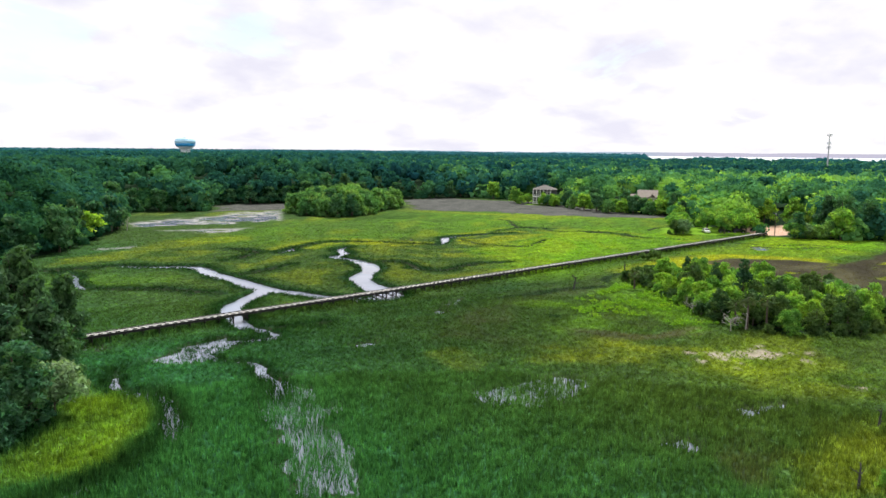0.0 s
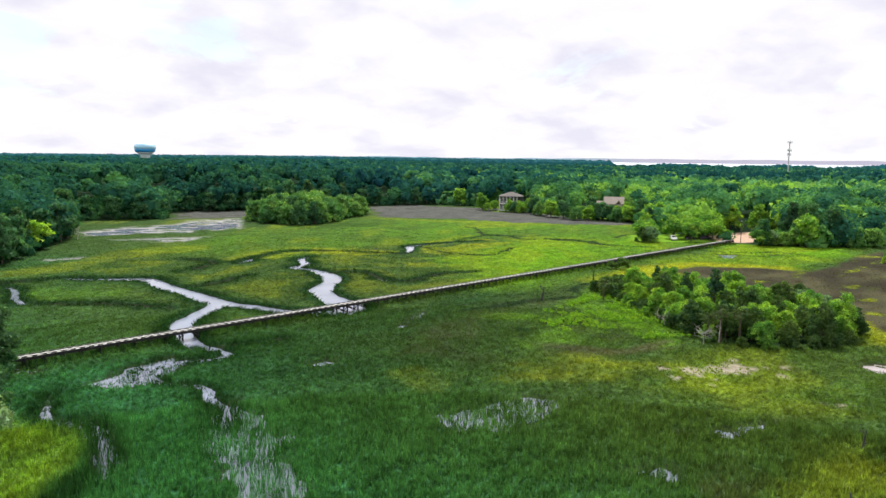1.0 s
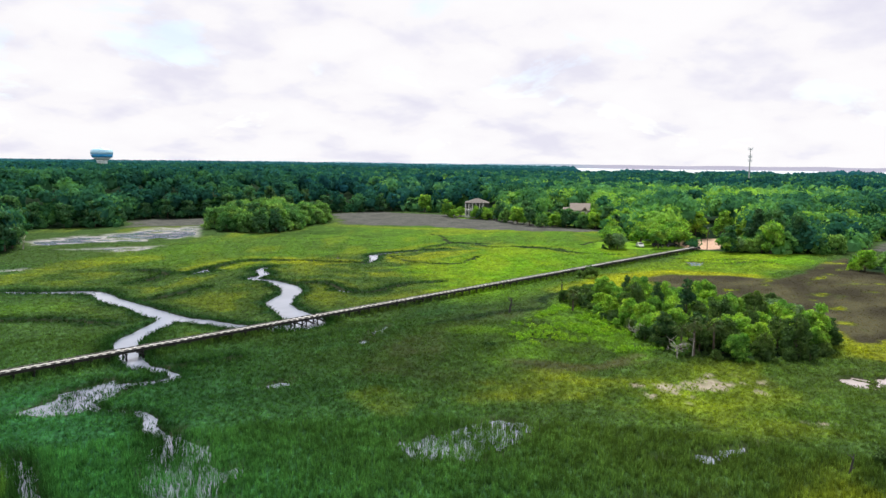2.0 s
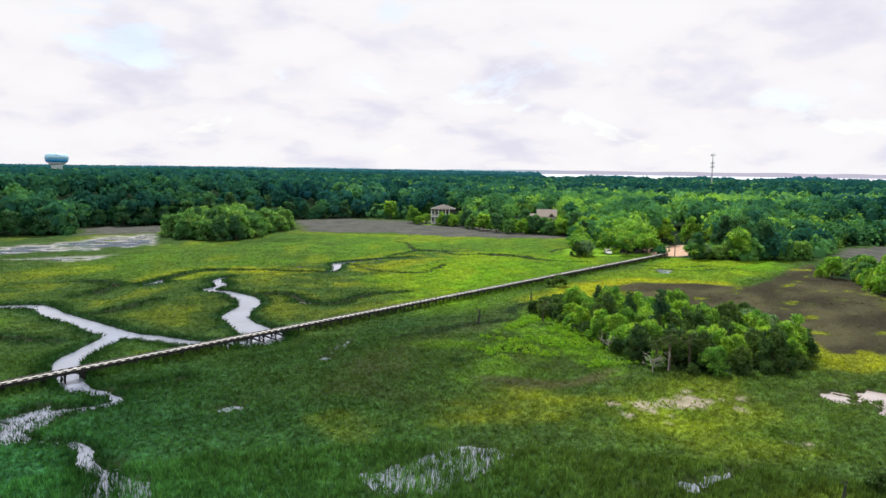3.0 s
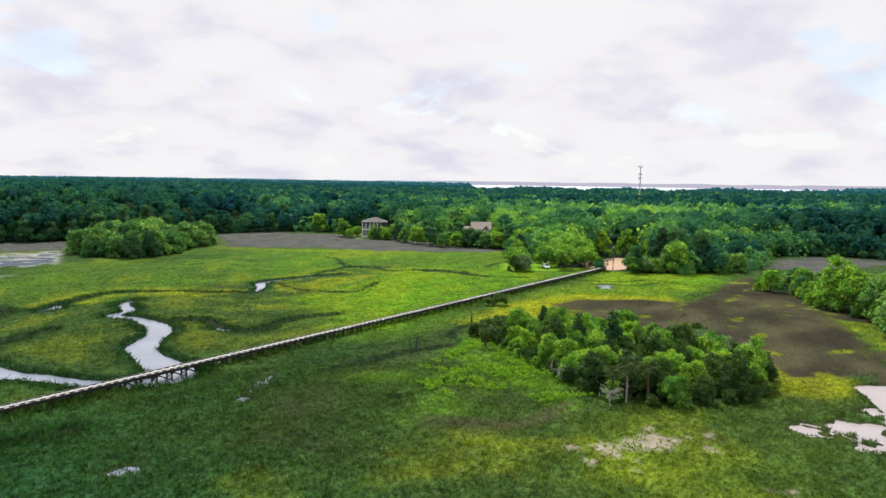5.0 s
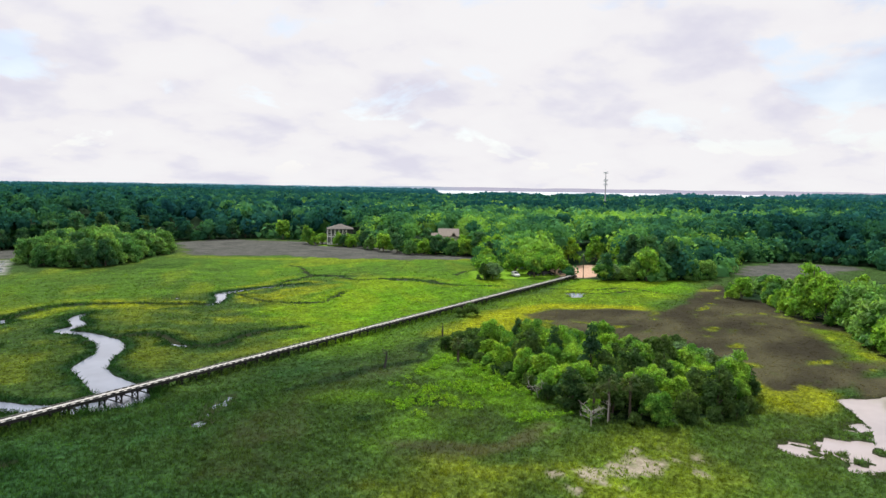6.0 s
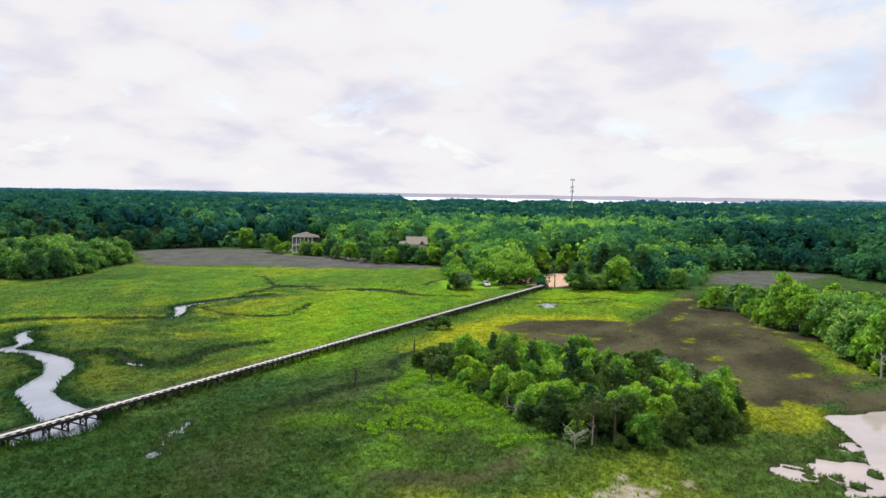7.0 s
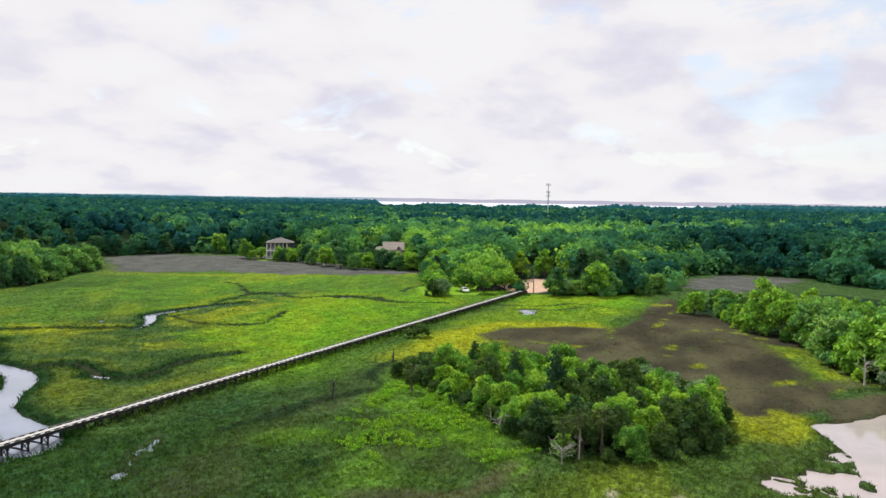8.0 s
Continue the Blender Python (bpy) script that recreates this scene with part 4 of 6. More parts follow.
def sow():
    """Marsh grass over the seen stretch of the plan, denser towards the open water in the south-west."""
    rng = np.random.default_rng(4)
    for r0, r1, per_m2, size, blades, high, lean, words in (
        (38, 84, 14.0, 1.0, 4, 1.08, 0.36, "tall dark green cordgrass standing in wet marsh"),
        (84, 135, 7.5, 1.15, 4, 0.52, 0.9, "olive and yellow-green cordgrass on the open marsh"),
        (135, 300, 2.2, 1.9, 4, 0.42, 1.5, "bright yellow-green meadow cordgrass"),
    ):
        b0, b1 = radians(6), radians(106)
        n = int(0.5 * (b1 - b0) * (r1 ** 2 - r0 ** 2) * per_m2)
        r, b = np.sqrt(rng.uniform(r0 ** 2, r1 ** 2, n)), rng.uniform(b0, b1, n)
        x, y = 4 + r * np.sin(b), 2 + r * np.cos(b)
        if r1 > 290:
            stay = rng.random(n) < step(330, 150, r) ** 1.6
            x, y, r, n = x[stay], y[stay], r[stay], int(stay.sum())
        q = zones(x, y)
        keep = (q["upland"] < 0.5) & ((q["wet"] > 0.15 * rng.random(n)) | (x < 50) & (y < 99) & (rng.random(n) < 0.5)) & (q["flat"] < 0.3 + 0.9 * rng.random(n)) & (q["rush"] < 0.45 + 1.1 * rng.random(n)) & (q["bare"] < 0.35 * rng.random(n) + 1.6 * step(0.36, 0.52, fbm(x, y, 1.6, 87))) & (q["silt_sheen"] < 0.4) & (q["lawn"] < 0.5) & (q["drive"] < 0.5)
        keep &= (q["flood"] < 0.25) | np.where(x > 110, np.where(x > 180, fbm(x, y, 1.5, 83) > 0.28, q["z"] > WATER - 0.02), rng.random(n) < q["standing"] * (0.75 + 0.5 * fbm(x, y, 3.2, 83)))
        keep &= (q["z"] > WATER - np.where((x < 50) & (y < 99), 0.9, 0.25))
        edge = step(4.0, 0.5, q["wet"]) * (1 - step(104, 108, x) * step(34, 30, y))
        under = np.abs(y - (108.3 - 0.0445 * (x - 24)))
        tall = 0.40 + 0.32 * fbm(x, y, 5, 91) + 0.5 * (fbm(x, y, 1.1, 89) - 0.45) * step(150, 90, r) + 0.45 * edge + 0.25 * q["flood"] * step(112, 100, x) + 0.12 * step(5.0, 1.2, under) + 0.95 * step(3.0, 1.2, under)
        h = tall[keep] * (1 - 0.45 * q["rush"][keep]) * (1.15 - 0.35 * q["lime"][keep] - 0.3 * q["gold"][keep]) * high
        thin = np.maximum(q["flood"], step(0.4, -0.2, q["wet"]))[keep] * step(84, 70, r[keep])
        v = tufts(rng, x[keep], y[keep], np.maximum(q["z"][keep], WATER - 0.1), h * (1 + 0.5 * thin), 0.085 * size * (1 + 0.5 * step(140, 280, r[keep])) * (1 - 0.35 * thin), blades, lean)
        me = mesh_from("marsh_grass", v, np.arange(len(v)).reshape(-1, 3), MAT["grass"])
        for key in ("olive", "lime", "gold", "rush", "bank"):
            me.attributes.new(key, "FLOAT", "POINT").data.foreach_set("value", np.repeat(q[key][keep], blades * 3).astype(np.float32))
        tagged(new("marsh_grass", me), words, "grass", kind="stuff")


sow()


# ---- trees ----
ICO = bmesh.new()
bmesh.ops.create_icosphere(ICO, subdivisions=1, radius=1.0)
ICO_V = np.array([v.co[:] for v in ICO.verts])
ICO_F = np.array([[v.index for v in f.verts] for f in ICO.faces])
ICO.free()


def leaves(rng, lobes, count, size, loose=0.7, up=0.65, core=0.74):
    """Small leaf sprays over the outside of rounded lobes (x, y, z, radius), round a dense heart."""
    L = np.array(lobes, float)
    pick = rng.choice(len(L), count, p=L[:, 3] ** 2 / (L[:, 3] ** 2).sum())
    d = rng.normal(size=(count, 3))
    d /= np.linalg.norm(d, axis=1)[:, None]
    d[:, 2] = np.where(rng.random(count) < up, np.abs(d[:, 2]), d[:, 2])
    c = L[pick, :3] + d * (L[pick, 3] * rng.uniform(0.62, 1.36, count))[:, None] * np.array([1, 1, 0.85])
    nrm = d + loose * rng.normal(size=(count, 3))
    nrm /= np.linalg.norm(nrm, axis=1)[:, None]
    t = np.cross(nrm, rng.normal(size=(count, 3)))
    t /= np.linalg.norm(t, axis=1)[:, None] + 1e-9
    b = np.cross(nrm, t)
    s = size * rng.uniform(0.55, 1.35, count)
    v = np.empty((count, 3, 3))
    for i, ang in enumerate((0.0, 2.2, 4.1)):
        v[:, i] = c + (t * 1.35 * math.cos(ang) + b * 0.8 * math.sin(ang)) * s[:, None]
    v, f = v.reshape(-1, 3), np.arange(count * 3).reshape(-1, 3)
    if core:
        for x, y, z, r in lobes:
            f = np.vstack([f, ICO_F + len(v)])
            v = np.vstack([v, ICO_V * r * core * np.array([1, 1, 0.85]) * rng.uniform(0.85, 1.1, (len(ICO_V), 1)) + (x, y, z)])
    return v, f


def broad_lobes(rng, height, radius, n, low=0.3, plump=1.0):
    """A rounded, uneven crown."""
    out = [(0, 0, height * (0.48 + low * 0.3), radius * 0.55)]
    for k in range(n):
        a, e = 2.399 * k + rng.uniform(-0.4, 0.4), rng.uniform(0, 1)
        rr = radius * rng.uniform(0.5, 0.85) * math.cos(e * 1.2)
        z = height * (low + (0.86 - low) * e * rng.uniform(0.85, 1.1))
        out.append((rr * math.cos(a), rr * math.sin(a), z, radius * rng.uniform(0.24, 0.42) * plump))
    return out


def pine_lobes(rng, height, radius, n):
    """Flat, separate clouds of needles high on the trunk."""
    out = []
    for k in range(n):
        e = (k + 0.5) / n
        a, rr = 2.399 * k + rng.uniform(-0.3, 0.3), radius * (1.0 - 0.75 * e) * rng.uniform(0.35, 0.8)
        out.append((rr * math.cos(a), rr * math.sin(a), height * (0.42 + 0.53 * e), radius * rng.uniform(0.26, 0.40) * (1.15 - 0.5 * e)))
    return out


def cedar_lobes(rng, height, radius, n):
    """A dense, blunt cone that reaches the ground."""
    out = []
    for k in range(n):
        e = (k + 0.5) / n
        a, rr = 2.399 * k, radius * (1.0 - 0.8 * e) * rng.uniform(0.4, 0.65)
        out.append((rr * math.cos(a), rr * math.sin(a), height * (0.12 + 0.8 * e), radius * rng.uniform(0.34, 0.46) * (1.2 - 0.75 * e)))
    return out


def trunk_mesh(rng, lobes, height, thick, material, stub=0.0):
    """A tapered trunk with limbs that run out to the lobes."""
    bm = bmesh.new()
    lean = Vector((rng.uniform(-0.06, 0.06) * height, rng.uniform(-0.06, 0.06) * height, 0))
    top = max(z for _, _, z, _ in lobes)
    tube(bm, [(0, 0, -0.4), (0, 0, 0.3), lean * 0.5 + Vector((0, 0, top * 0.5)), lean + Vector((0, 0, top))], [thick * 1.5, thick, thick * 0.7, thick * 0.2], 7)
    for x, y, z, r in lobes[:9]:
        s = min(z * 0.55, top * 0.6)
        a = lean * (s / top) + Vector((0, 0, s))
        b = Vector((x, y, z))
        tube(bm, [a, a.lerp(b, 0.5) + Vector((0, 0, -0.08 * r)), b], [thick * 0.42, thick * 0.26, thick * 0.1], 5)
    me = bpy.data.meshes.new("trunk")
    bm.to_mesh(me)
    bm.free()
    me.materials.append(material)
    return me


SPECIES = {}


def species(key, rng, lobes, height, thick, count, size, material, label, category="tree", core=0.74, loose=0.7, bark="bark"):
    """Meshes for one form of tree, kept until the first is planted."""
    v, f = leaves(rng, lobes, count, size, loose, core=core)
    SPECIES.setdefault(key, []).append([mesh_from("crown", v, f, MAT[material]), trunk_mesh(rng, lobes, height, thick, MAT[bark]), label, category, None])


PLANTED = {}


def plant(key, rng, x, y, z, scale=1.0, group="", name="tree"):
    form = SPECIES[key][rng.integers(len(SPECIES[key]))]
    m = Matrix.LocRotScale((x, y, z), Euler((0, 0, rng.uniform(0, 6.28))), Vector((scale, scale, scale * rng.uniform(0.88, 1.12))))
    if form[4] is None:
        ob = thing(name, m, form[2], form[3], group)
        piece("trunk", form[1], ob)
        piece("crown", form[0], ob)
        form[4] = ob
        return ob
    ob = copy_thing(form[4], Matrix.Identity(4))
    ob.matrix_basis = m
    if group:
        ob["group"] = group
    ob.name = name
    if name == "shrub":
        tagged(ob, "low bushy green shrub at the edge of a wooded hammock", "shrub", group)
    return ob


def scatter(rng, area, gap, tries=4000, inset=0.0, extra=None):
    """Places in a polygon no nearer to one another than the gap."""
    lo, hi = np.min(area, 0), np.max(area, 0)
    p = np.stack([rng.uniform(lo[0], hi[0], tries), rng.uniform(lo[1], hi[1], tries)], 1)
    p = p[from_area(p[:, 0], p[:, 1], area) < -inset]
    if extra is not None:
        p = p[extra(p[:, 0], p[:, 1])]
    kept = []
    for q in p:
        if all((q[0] - k[0]) ** 2 + (q[1] - k[1]) ** 2 > gap * gap for k in kept):
            kept.append(q)
    return kept


rng = np.random.default_rng(11)
for _ in range(4):
    lob = broad_lobes(rng, 6.6, 3.3, 34, 0.16, 0.58)
    species("island_oak", rng, lob, 6.6, 0.16, 5600, 0.165, "oak", "bushy green oak on a marsh hammock", core=0.5, loose=0.9)
for _ in range(2):
    lob = broad_lobes(rng, 5.2, 2.8, 30, 0.12, 0.58)
    species("island_bright", rng, lob, 5.2, 0.12, 4600, 0.16, "bright", "light green leafy tree on a marsh hammock", core=0.5, loose=0.9)
for _ in range(2):
    lob = broad_lobes(rng, 7.2, 3.2, 34, 0.06, 0.62)
    species("island_cedar", rng, lob, 7.2, 0.18, 5000, 0.18, "cedar", "dense dark red cedar on a marsh hammock", core=0.6)
lob = pine_lobes(rng, 9.8, 1.9, 14)
species("island_pine", rng, lob, 9.8, 0.15, 1300, 0.22, "pine", "slender pine rising over a marsh hammock", core=0.4)
lob = broad_lobes(rng, 4.6, 2.8, 13, 0.2)
species("silver_bush", rng, lob, 4.6, 0.1, 2600, 0.2, "silver", "silvery pale shrub at the hammock edge", "shrub")
for _ in range(4):
    lob = broad_lobes(rng, 11.5, 5.3, 30, 0.14, 0.68)
    species("edge_oak", rng, lob, 11.5, 0.3, 2700, 0.42, "oak", "broad green oak at the marsh edge", core=0.6, loose=0.85)
for _ in range(3):
    lob = broad_lobes(rng, 11.0, 5.2, 30, 0.14, 0.66)
    species("edge_bright", rng, lob, 11.0, 0.28, 2700, 0.42, "bright", "bright light green tree at the marsh edge", core=0.6, loose=0.85)
for _ in range(2):
    lob = pine_lobes(rng, 17.0, 4.4, 15)
    species("edge_pine", rng, lob, 17.0, 0.3, 2200, 0.42, "pine", "tall dark pine at the edge of the woods", core=0.66)
for _ in range(4):
    lob = broad_lobes(rng, 13.5, 5.6, 14, 0.15)
    species("line_oak", rng, lob, 13.5, 0.34, 900, 0.72, "oak", "rounded green oak in the tree line", core=0.86)
for _ in range(2):
    lob = broad_lobes(rng, 12.0, 5.2, 14, 0.12)
    species("line_bright", rng, lob, 12.0, 0.3, 900, 0.68, "bright", "light green tree in the tree line", core=0.86)
for _ in range(3):
    lob = broad_lobes(rng, 10.5, 5.6, 26, 0.08, 0.72)
    species("islet_oak", rng, lob, 10.5, 0.3, 2600, 0.42, "islet_oak", "rounded green oak on a wooded islet", core=0.7, loose=0.85)
for _ in range(3):
    lob = broad_lobes(rng, 13.5, 5.4, 18, 0.1, 0.85)
    species("line_dark", rng, lob, 13.5, 0.34, 1300, 0.62, "shade_oak", "dark green oak in the tree line", core=0.8)
for _ in range(3):
    lob = pine_lobes(rng, 18.5, 4.8, 13)
    species("line_pine", rng, lob, 18.5, 0.32, 800, 0.72, "pine", "tall dark pine in the tree line", core=0.84)
for _ in range(2):
    lob = broad_lobes(rng, 11.5, 4.8, 36, 0.08, 0.6)
    species("corner_oak", rng, lob, 11.5, 0.3, 5400, 0.26, "shade_oak", "dark green leafy tree beside the near creek", core=0.6, loose=0.9)
lob = broad_lobes(rng, 6.2, 3.9, 22, 0.42, 0.75)
species("lawn_oak", rng, lob, 6.2, 0.28, 2400, 0.3, "oak", "small spreading oak on the mown lawn", core=0.7)
shoots = np.random.default_rng(77)
for tint in ("oak", "cedar"):
    lob = broad_lobes(shoots, 2.6, 1.35, 16, 0.12, 0.8)
    species("scrub_" + tint, shoots, lob, 2.6, 0.07, 1500, 0.15, tint, "low bushy green shrub at the edge of a wooded hammock", "shrub", core=0.6, loose=0.9)
lob = broad_lobes(rng, 2.4, 1.7, 10, 0.2)
species("bush", rng, lob, 2.4, 0.06, 900, 0.16, "cedar", "low dark wax myrtle bush in the marsh", "shrub")


def pick(rng, table):
    keys, w = zip(*table)
    return keys[rng.choice(len(keys), p=np.array(w) / sum(w))]


# the hammock in the middle of the marsh
for x, y in scatter(rng, ISLAND, 3.3, inset=1.6, extra=lambda u, v: v < 76.5):
    rim = -from_area(np.array([x]), np.array([y]), ISLAND)[0]
    key = pick(rng, (("island_oak", 5 if y > 54 else 3), ("island_bright", 3.5 if y > 56 else 0.4), ("island_cedar", 0.9 if y > 54 else 6)))
    plant(key, rng, x, y, height_at(x, y) - 0.3, rng.uniform(0.72, 1.08) * (0.82 if rim < 3 else 1.0), "trees on the hammock")
for x, y in scatter(rng, ISLAND, 2.6, inset=0.3, extra=lambda u, v: from_area(u, v, ISLAND) > -1.7):
    plant(pick(rng, (("scrub_oak", 2.5), ("scrub_cedar", 4))), rng, x, y, height_at(x, y) - 0.25, rng.uniform(0.75, 1.15), "shrubs on the hammock", "shrub")
for x, y, s in ((127, 54, 0.92), (133, 62, 0.75), (139, 71, 0.7)):
    plant("island_pine", rng, x, y, height_at(x, y) - 0.1, s, "trees on the hammock")
for x, y, s in ((142, 41, 1.05), (144.5, 45, 1.0), (138.5, 36.5, 0.9), (137, 79.5, 0.45)):
    plant("silver_bush", rng, x, y, height_at(x, y) - 0.1, s, "shrubs on the hammock", "shrub")
for x, y, s in ((168.5, 95.2, 1.15), (166.6, 97.2, 0.8), (86.5, 17.5, 0.9), (88.5, 15.5, 0.7)):
    plant("bush", rng, x, y, height_at(x, y) - 0.05, s, "bushes in the marsh", "shrub")

for x, y, s in ((137.6, 82.2, 1.5), (136, 80.2, 1.6), (138.6, 80.2, 1.6), (134.4, 78.2, 1.5), (136.4, 83.8, 1.1), (139.6, 82.8, 1.2), (133.4, 79.6, 0.9), (141, 80.5, 1.6), (142.5, 77.6, 1.8), (137.4, 77.6, 1.9), (140, 77.8, 1.8), (135.6, 76.4, 1.6)):
    plant("scrub_cedar", rng, x, y, height_at(x, y) - 0.3, s, "shrubs on the hammock", "shrub")

# the spit of trees, the islet and the near corner
for x, y in scatter(rng, SPIT, 5.8, inset=1.5, extra=lambda u, v: (v > -8) & (u < 250)):
    plant(pick(rng, (("edge_oak", 3), ("edge_bright", 1.6), ("islet_oak", 4), ("corner_oak", 1))), rng, x, y, height_at(x, y) - 0.3, rng.uniform(0.72, 1.0) * (0.68 if x > 214 else 1.12), "trees on the spit")
for x, y in scatter(rng, SPIT, 4.0, inset=0.2, extra=lambda u, v: (v > -4) & (u < 240) & (from_area(u, v, SPIT) > -1.6)):
    plant(pick(rng, (("island_oak", 3), ("island_bright", 4), ("silver_bush", 1.5))), rng, x, y, height_at(x, y) - 0.3, rng.uniform(0.4, 0.75), "shrubs on the spit", "shrub")
for x, y in scatter(rng, ISLET, 6.0, inset=2.0):
    plant(pick(rng, (("islet_oak", 6), ("corner_oak", 0.6 if x > 190 else 2))), rng, x, y, height_at(x, y) - 0.6, rng.uniform(0.62, 0.98) * (1 + 0.42 * math.exp(-((x - 196) / 16) ** 2)), "trees on the islet")
CORNER = [(14, 71), (19, 76), (24, 84), (29, 96), (28, 112), (26, 128), (-6, 135), (-12, 76)]
for x, y in scatter(rng, CORNER, 5.4, inset=2.2):
    plant(pick(rng, (("corner_oak", 5), ("edge_pine", 1.5))), rng, x, y, height_at(x, y) - 0.2, rng.uniform(0.72, 0.95), "trees by the near creek")
for key, x, y, s in (("corner_oak", 29.0, 104.5, 0.72), ("edge_pine", 27.5, 98.5, 0.68), ("corner_oak", 24.5, 90.5, 0.66), ("corner_oak", 29.5, 110.5, 0.7), ("corner_oak", 20, 82.5, 0.6), ("edge_pine", 23, 95, 0.74), ("corner_oak", 15, 76.5, 0.62), ("corner_oak", 25.5, 107, 0.85)):
    plant(key, rng, x, y, height_at(x, y) - 0.2, s, "trees by the near creek")
for x, y, s in ((66.6, 15.2, 0.32), (67.8, 14.4, 0.26)):
    plant("island_bright", rng, x, y, height_at(x, y) - 0.1, s, "bushes in the marsh")
plant("silver_bush", rng, 20.8, 79.6, height_at(20.8, 79.6) - 0.2, 1.25, "trees by the near creek", "shrub")


# the tree line round the marsh, row by row
def edge_walk(gap):
    out = []
    a = MARSH[5:33]
    for (ax, ay), (bx, by) in zip(a, a[1:]):
        n = max(1, round(math.hypot(bx - ax, by - ay) / gap))
        nx, ny = -(by - ay), bx - ax
        k = math.hypot(nx, ny)
        out += [(ax + (bx - ax) * i / n, ay + (by - ay) * i / n, nx / k, ny / k) for i in range(n)]
    return out


def open_ground(x, y):
    p, q = np.array([x]), np.array([y])
    return any(from_area(p, q, a)[0] < 2.0 for a in LAWN + DRIVE) or math.hypot(x - 247, y - 98.5) < 9 or 292 < x < 318 and 231 < y < 250 or 300 < x < 334 and 170 < y < 204


for x, y, nx, ny in edge_walk(10):
    depth = 4.5 + rng.uniform(-2, 2)
    x, y = x + nx * depth, y + ny * depth
    if open_ground(x, y) or from_area(np.array([x]), np.array([y]), MARSH)[0] < 1.5:
        continue
    left = x < 240 and y > 150
    south = y < 150
    key = pick(rng, (("line_oak", 0.4 if left else 5 if south else 2), ("line_dark", 5 if left else 1 if south else 5), ("line_bright", 0.1 if left else 2.5 if south else 0.3), ("line_pine", 0.4)))
    plant(key, rng, x, y, height_at(x, y) - 0.2, (0.85 if left else 0.7) * rng.uniform(0.75, 1.2), "trees round the marsh")
for x, y, s in ((242.4, 110.8, 1.0), (249, 106.2, 1.1), (253, 103.6, 0.65), (232.5, 121, 0.85), (236, 124, 0.95), (246, 119, 1.15), (252, 115.5, 1.3), (258, 112.5, 1.3), (241, 127, 1.2), (264, 117, 1.4), (271, 116, 1.4), (247.8, 89.5, 1.0),
                (294, 189, 0.95), (296.5, 180.5, 0.85), (297.5, 172.5, 0.95), (293.5, 196, 0.9), (301.5, 228.5, 1.0), (305, 226, 1.1), (303, 248, 0.9), (300, 246.5, 0.7)):
    plant("lawn_oak", rng, x, y, height_at(x, y) - 0.1, s, "trees on the lawn")


for key, x, y, s in (("silver_bush", 229.8, 119.6, 1.25), ("island_cedar", 227.8, 121.5, 0.85), ("silver_bush", 250.5, 87, 1.0), ("islet_oak", 256, 81, 0.62), ("islet_oak", 252.5, 84, 0.52), ("corner_oak", 262, 79.5, 1.3), ("corner_oak", 267.5, 73, 1.28), ("edge_pine", 264, 84.5, 0.85),
                     ("islet_oak", 266, 66, 0.66), ("islet_oak", 272, 62.5, 0.74), ("corner_oak", 268, 87, 1.1), ("edge_bright", 275, 88, 1.0), ("edge_bright", 256, 124, 0.8), ("edge_bright", 263, 122, 0.85), ("edge_oak", 248, 131, 0.75), ("edge_oak", 279, 119, 0.95), ("edge_bright", 286, 115, 1.0), ("edge_oak", 295, 107, 1.0), ("edge_oak", 296, 99, 1.0), ("edge_bright", 284, 93, 0.95), ("edge_oak", 291, 92, 1.0)):
    plant(key, rng, x, y, height_at(x, y) - 0.2, s, "trees by the drive")
for key, x, y, s in (("edge_oak", 300.5, 230.0, 0.52), ("edge_oak", 303.5, 226, 0.6), ("edge_oak", 296.5, 183.5, 0.62), ("edge_bright", 298.5, 173.5, 0.64), ("edge_oak", 297, 178.8, 0.58), ("edge_oak", 296, 188, 0.65), ("edge_oak", 300, 168.5, 0.75), ("edge_oak", 294.5, 246, 0.5), ("edge_oak", 297.5, 233.5, 0.62), ("edge_oak", 294, 181, 0.6), ("edge_oak", 293, 185.5, 0.62)):
    plant(key, rng, x, y, height_at(x, y) - 0.2, s, "trees by the houses")
for k, (x, y) in enumerate(((297, 226), (297.5, 218.5), (293, 211), (289, 202), (286, 193), (284, 185), (287, 180), (289.5, 175.5), (291, 168), (292, 162), (294, 157.5), (297, 153), (300, 254.5), (296.8, 230.5))):
    plant(("edge_oak", "line_dark", "islet_oak")[k % 3], rng, x, y, height_at(x, y) - 0.3, (0.60, 0.7, 0.74, 0.86, 0.74, 0.68, 0.70, 0.70, 0.70, 0.8, 0.8, 0.8, 0.8, 0.45)[k], "trees by the houses")


def marsh_elder():
    """Low bright leafy shrubs in drifts beside the hammock."""
    rng = np.random.default_rng(21)
    area = [(106, 79), (118, 79), (137, 84), (123, 65), (113, 51), (106, 56), (101, 68)]
    spots = [p for p in scatter(rng, area, 0.9, 3000) if vnoise(p[0], p[1], 4.0, 61) > 0.5]
    v, f = np.zeros((0, 3)), np.zeros((0, 3), int)
    for x, y in spots:
        r = rng.uniform(0.3, 0.65)
        a, b = leaves(rng, [(x, y, height_at(x, y) + 0.55 * r, r), (x + 0.3, y - 0.2, height_at(x, y) + 0.4 * r, 0.7 * r)], 64, 0.12, core=0)
        f = np.vstack([f, b + len(v)])
        v = np.vstack([v, a])
    tagged(new("marsh_elder", mesh_from("marsh_elder", v, f, MAT["elder"])), "low bright green marsh elder shrubs in the grass", "shrubs", kind="stuff")


marsh_elder()


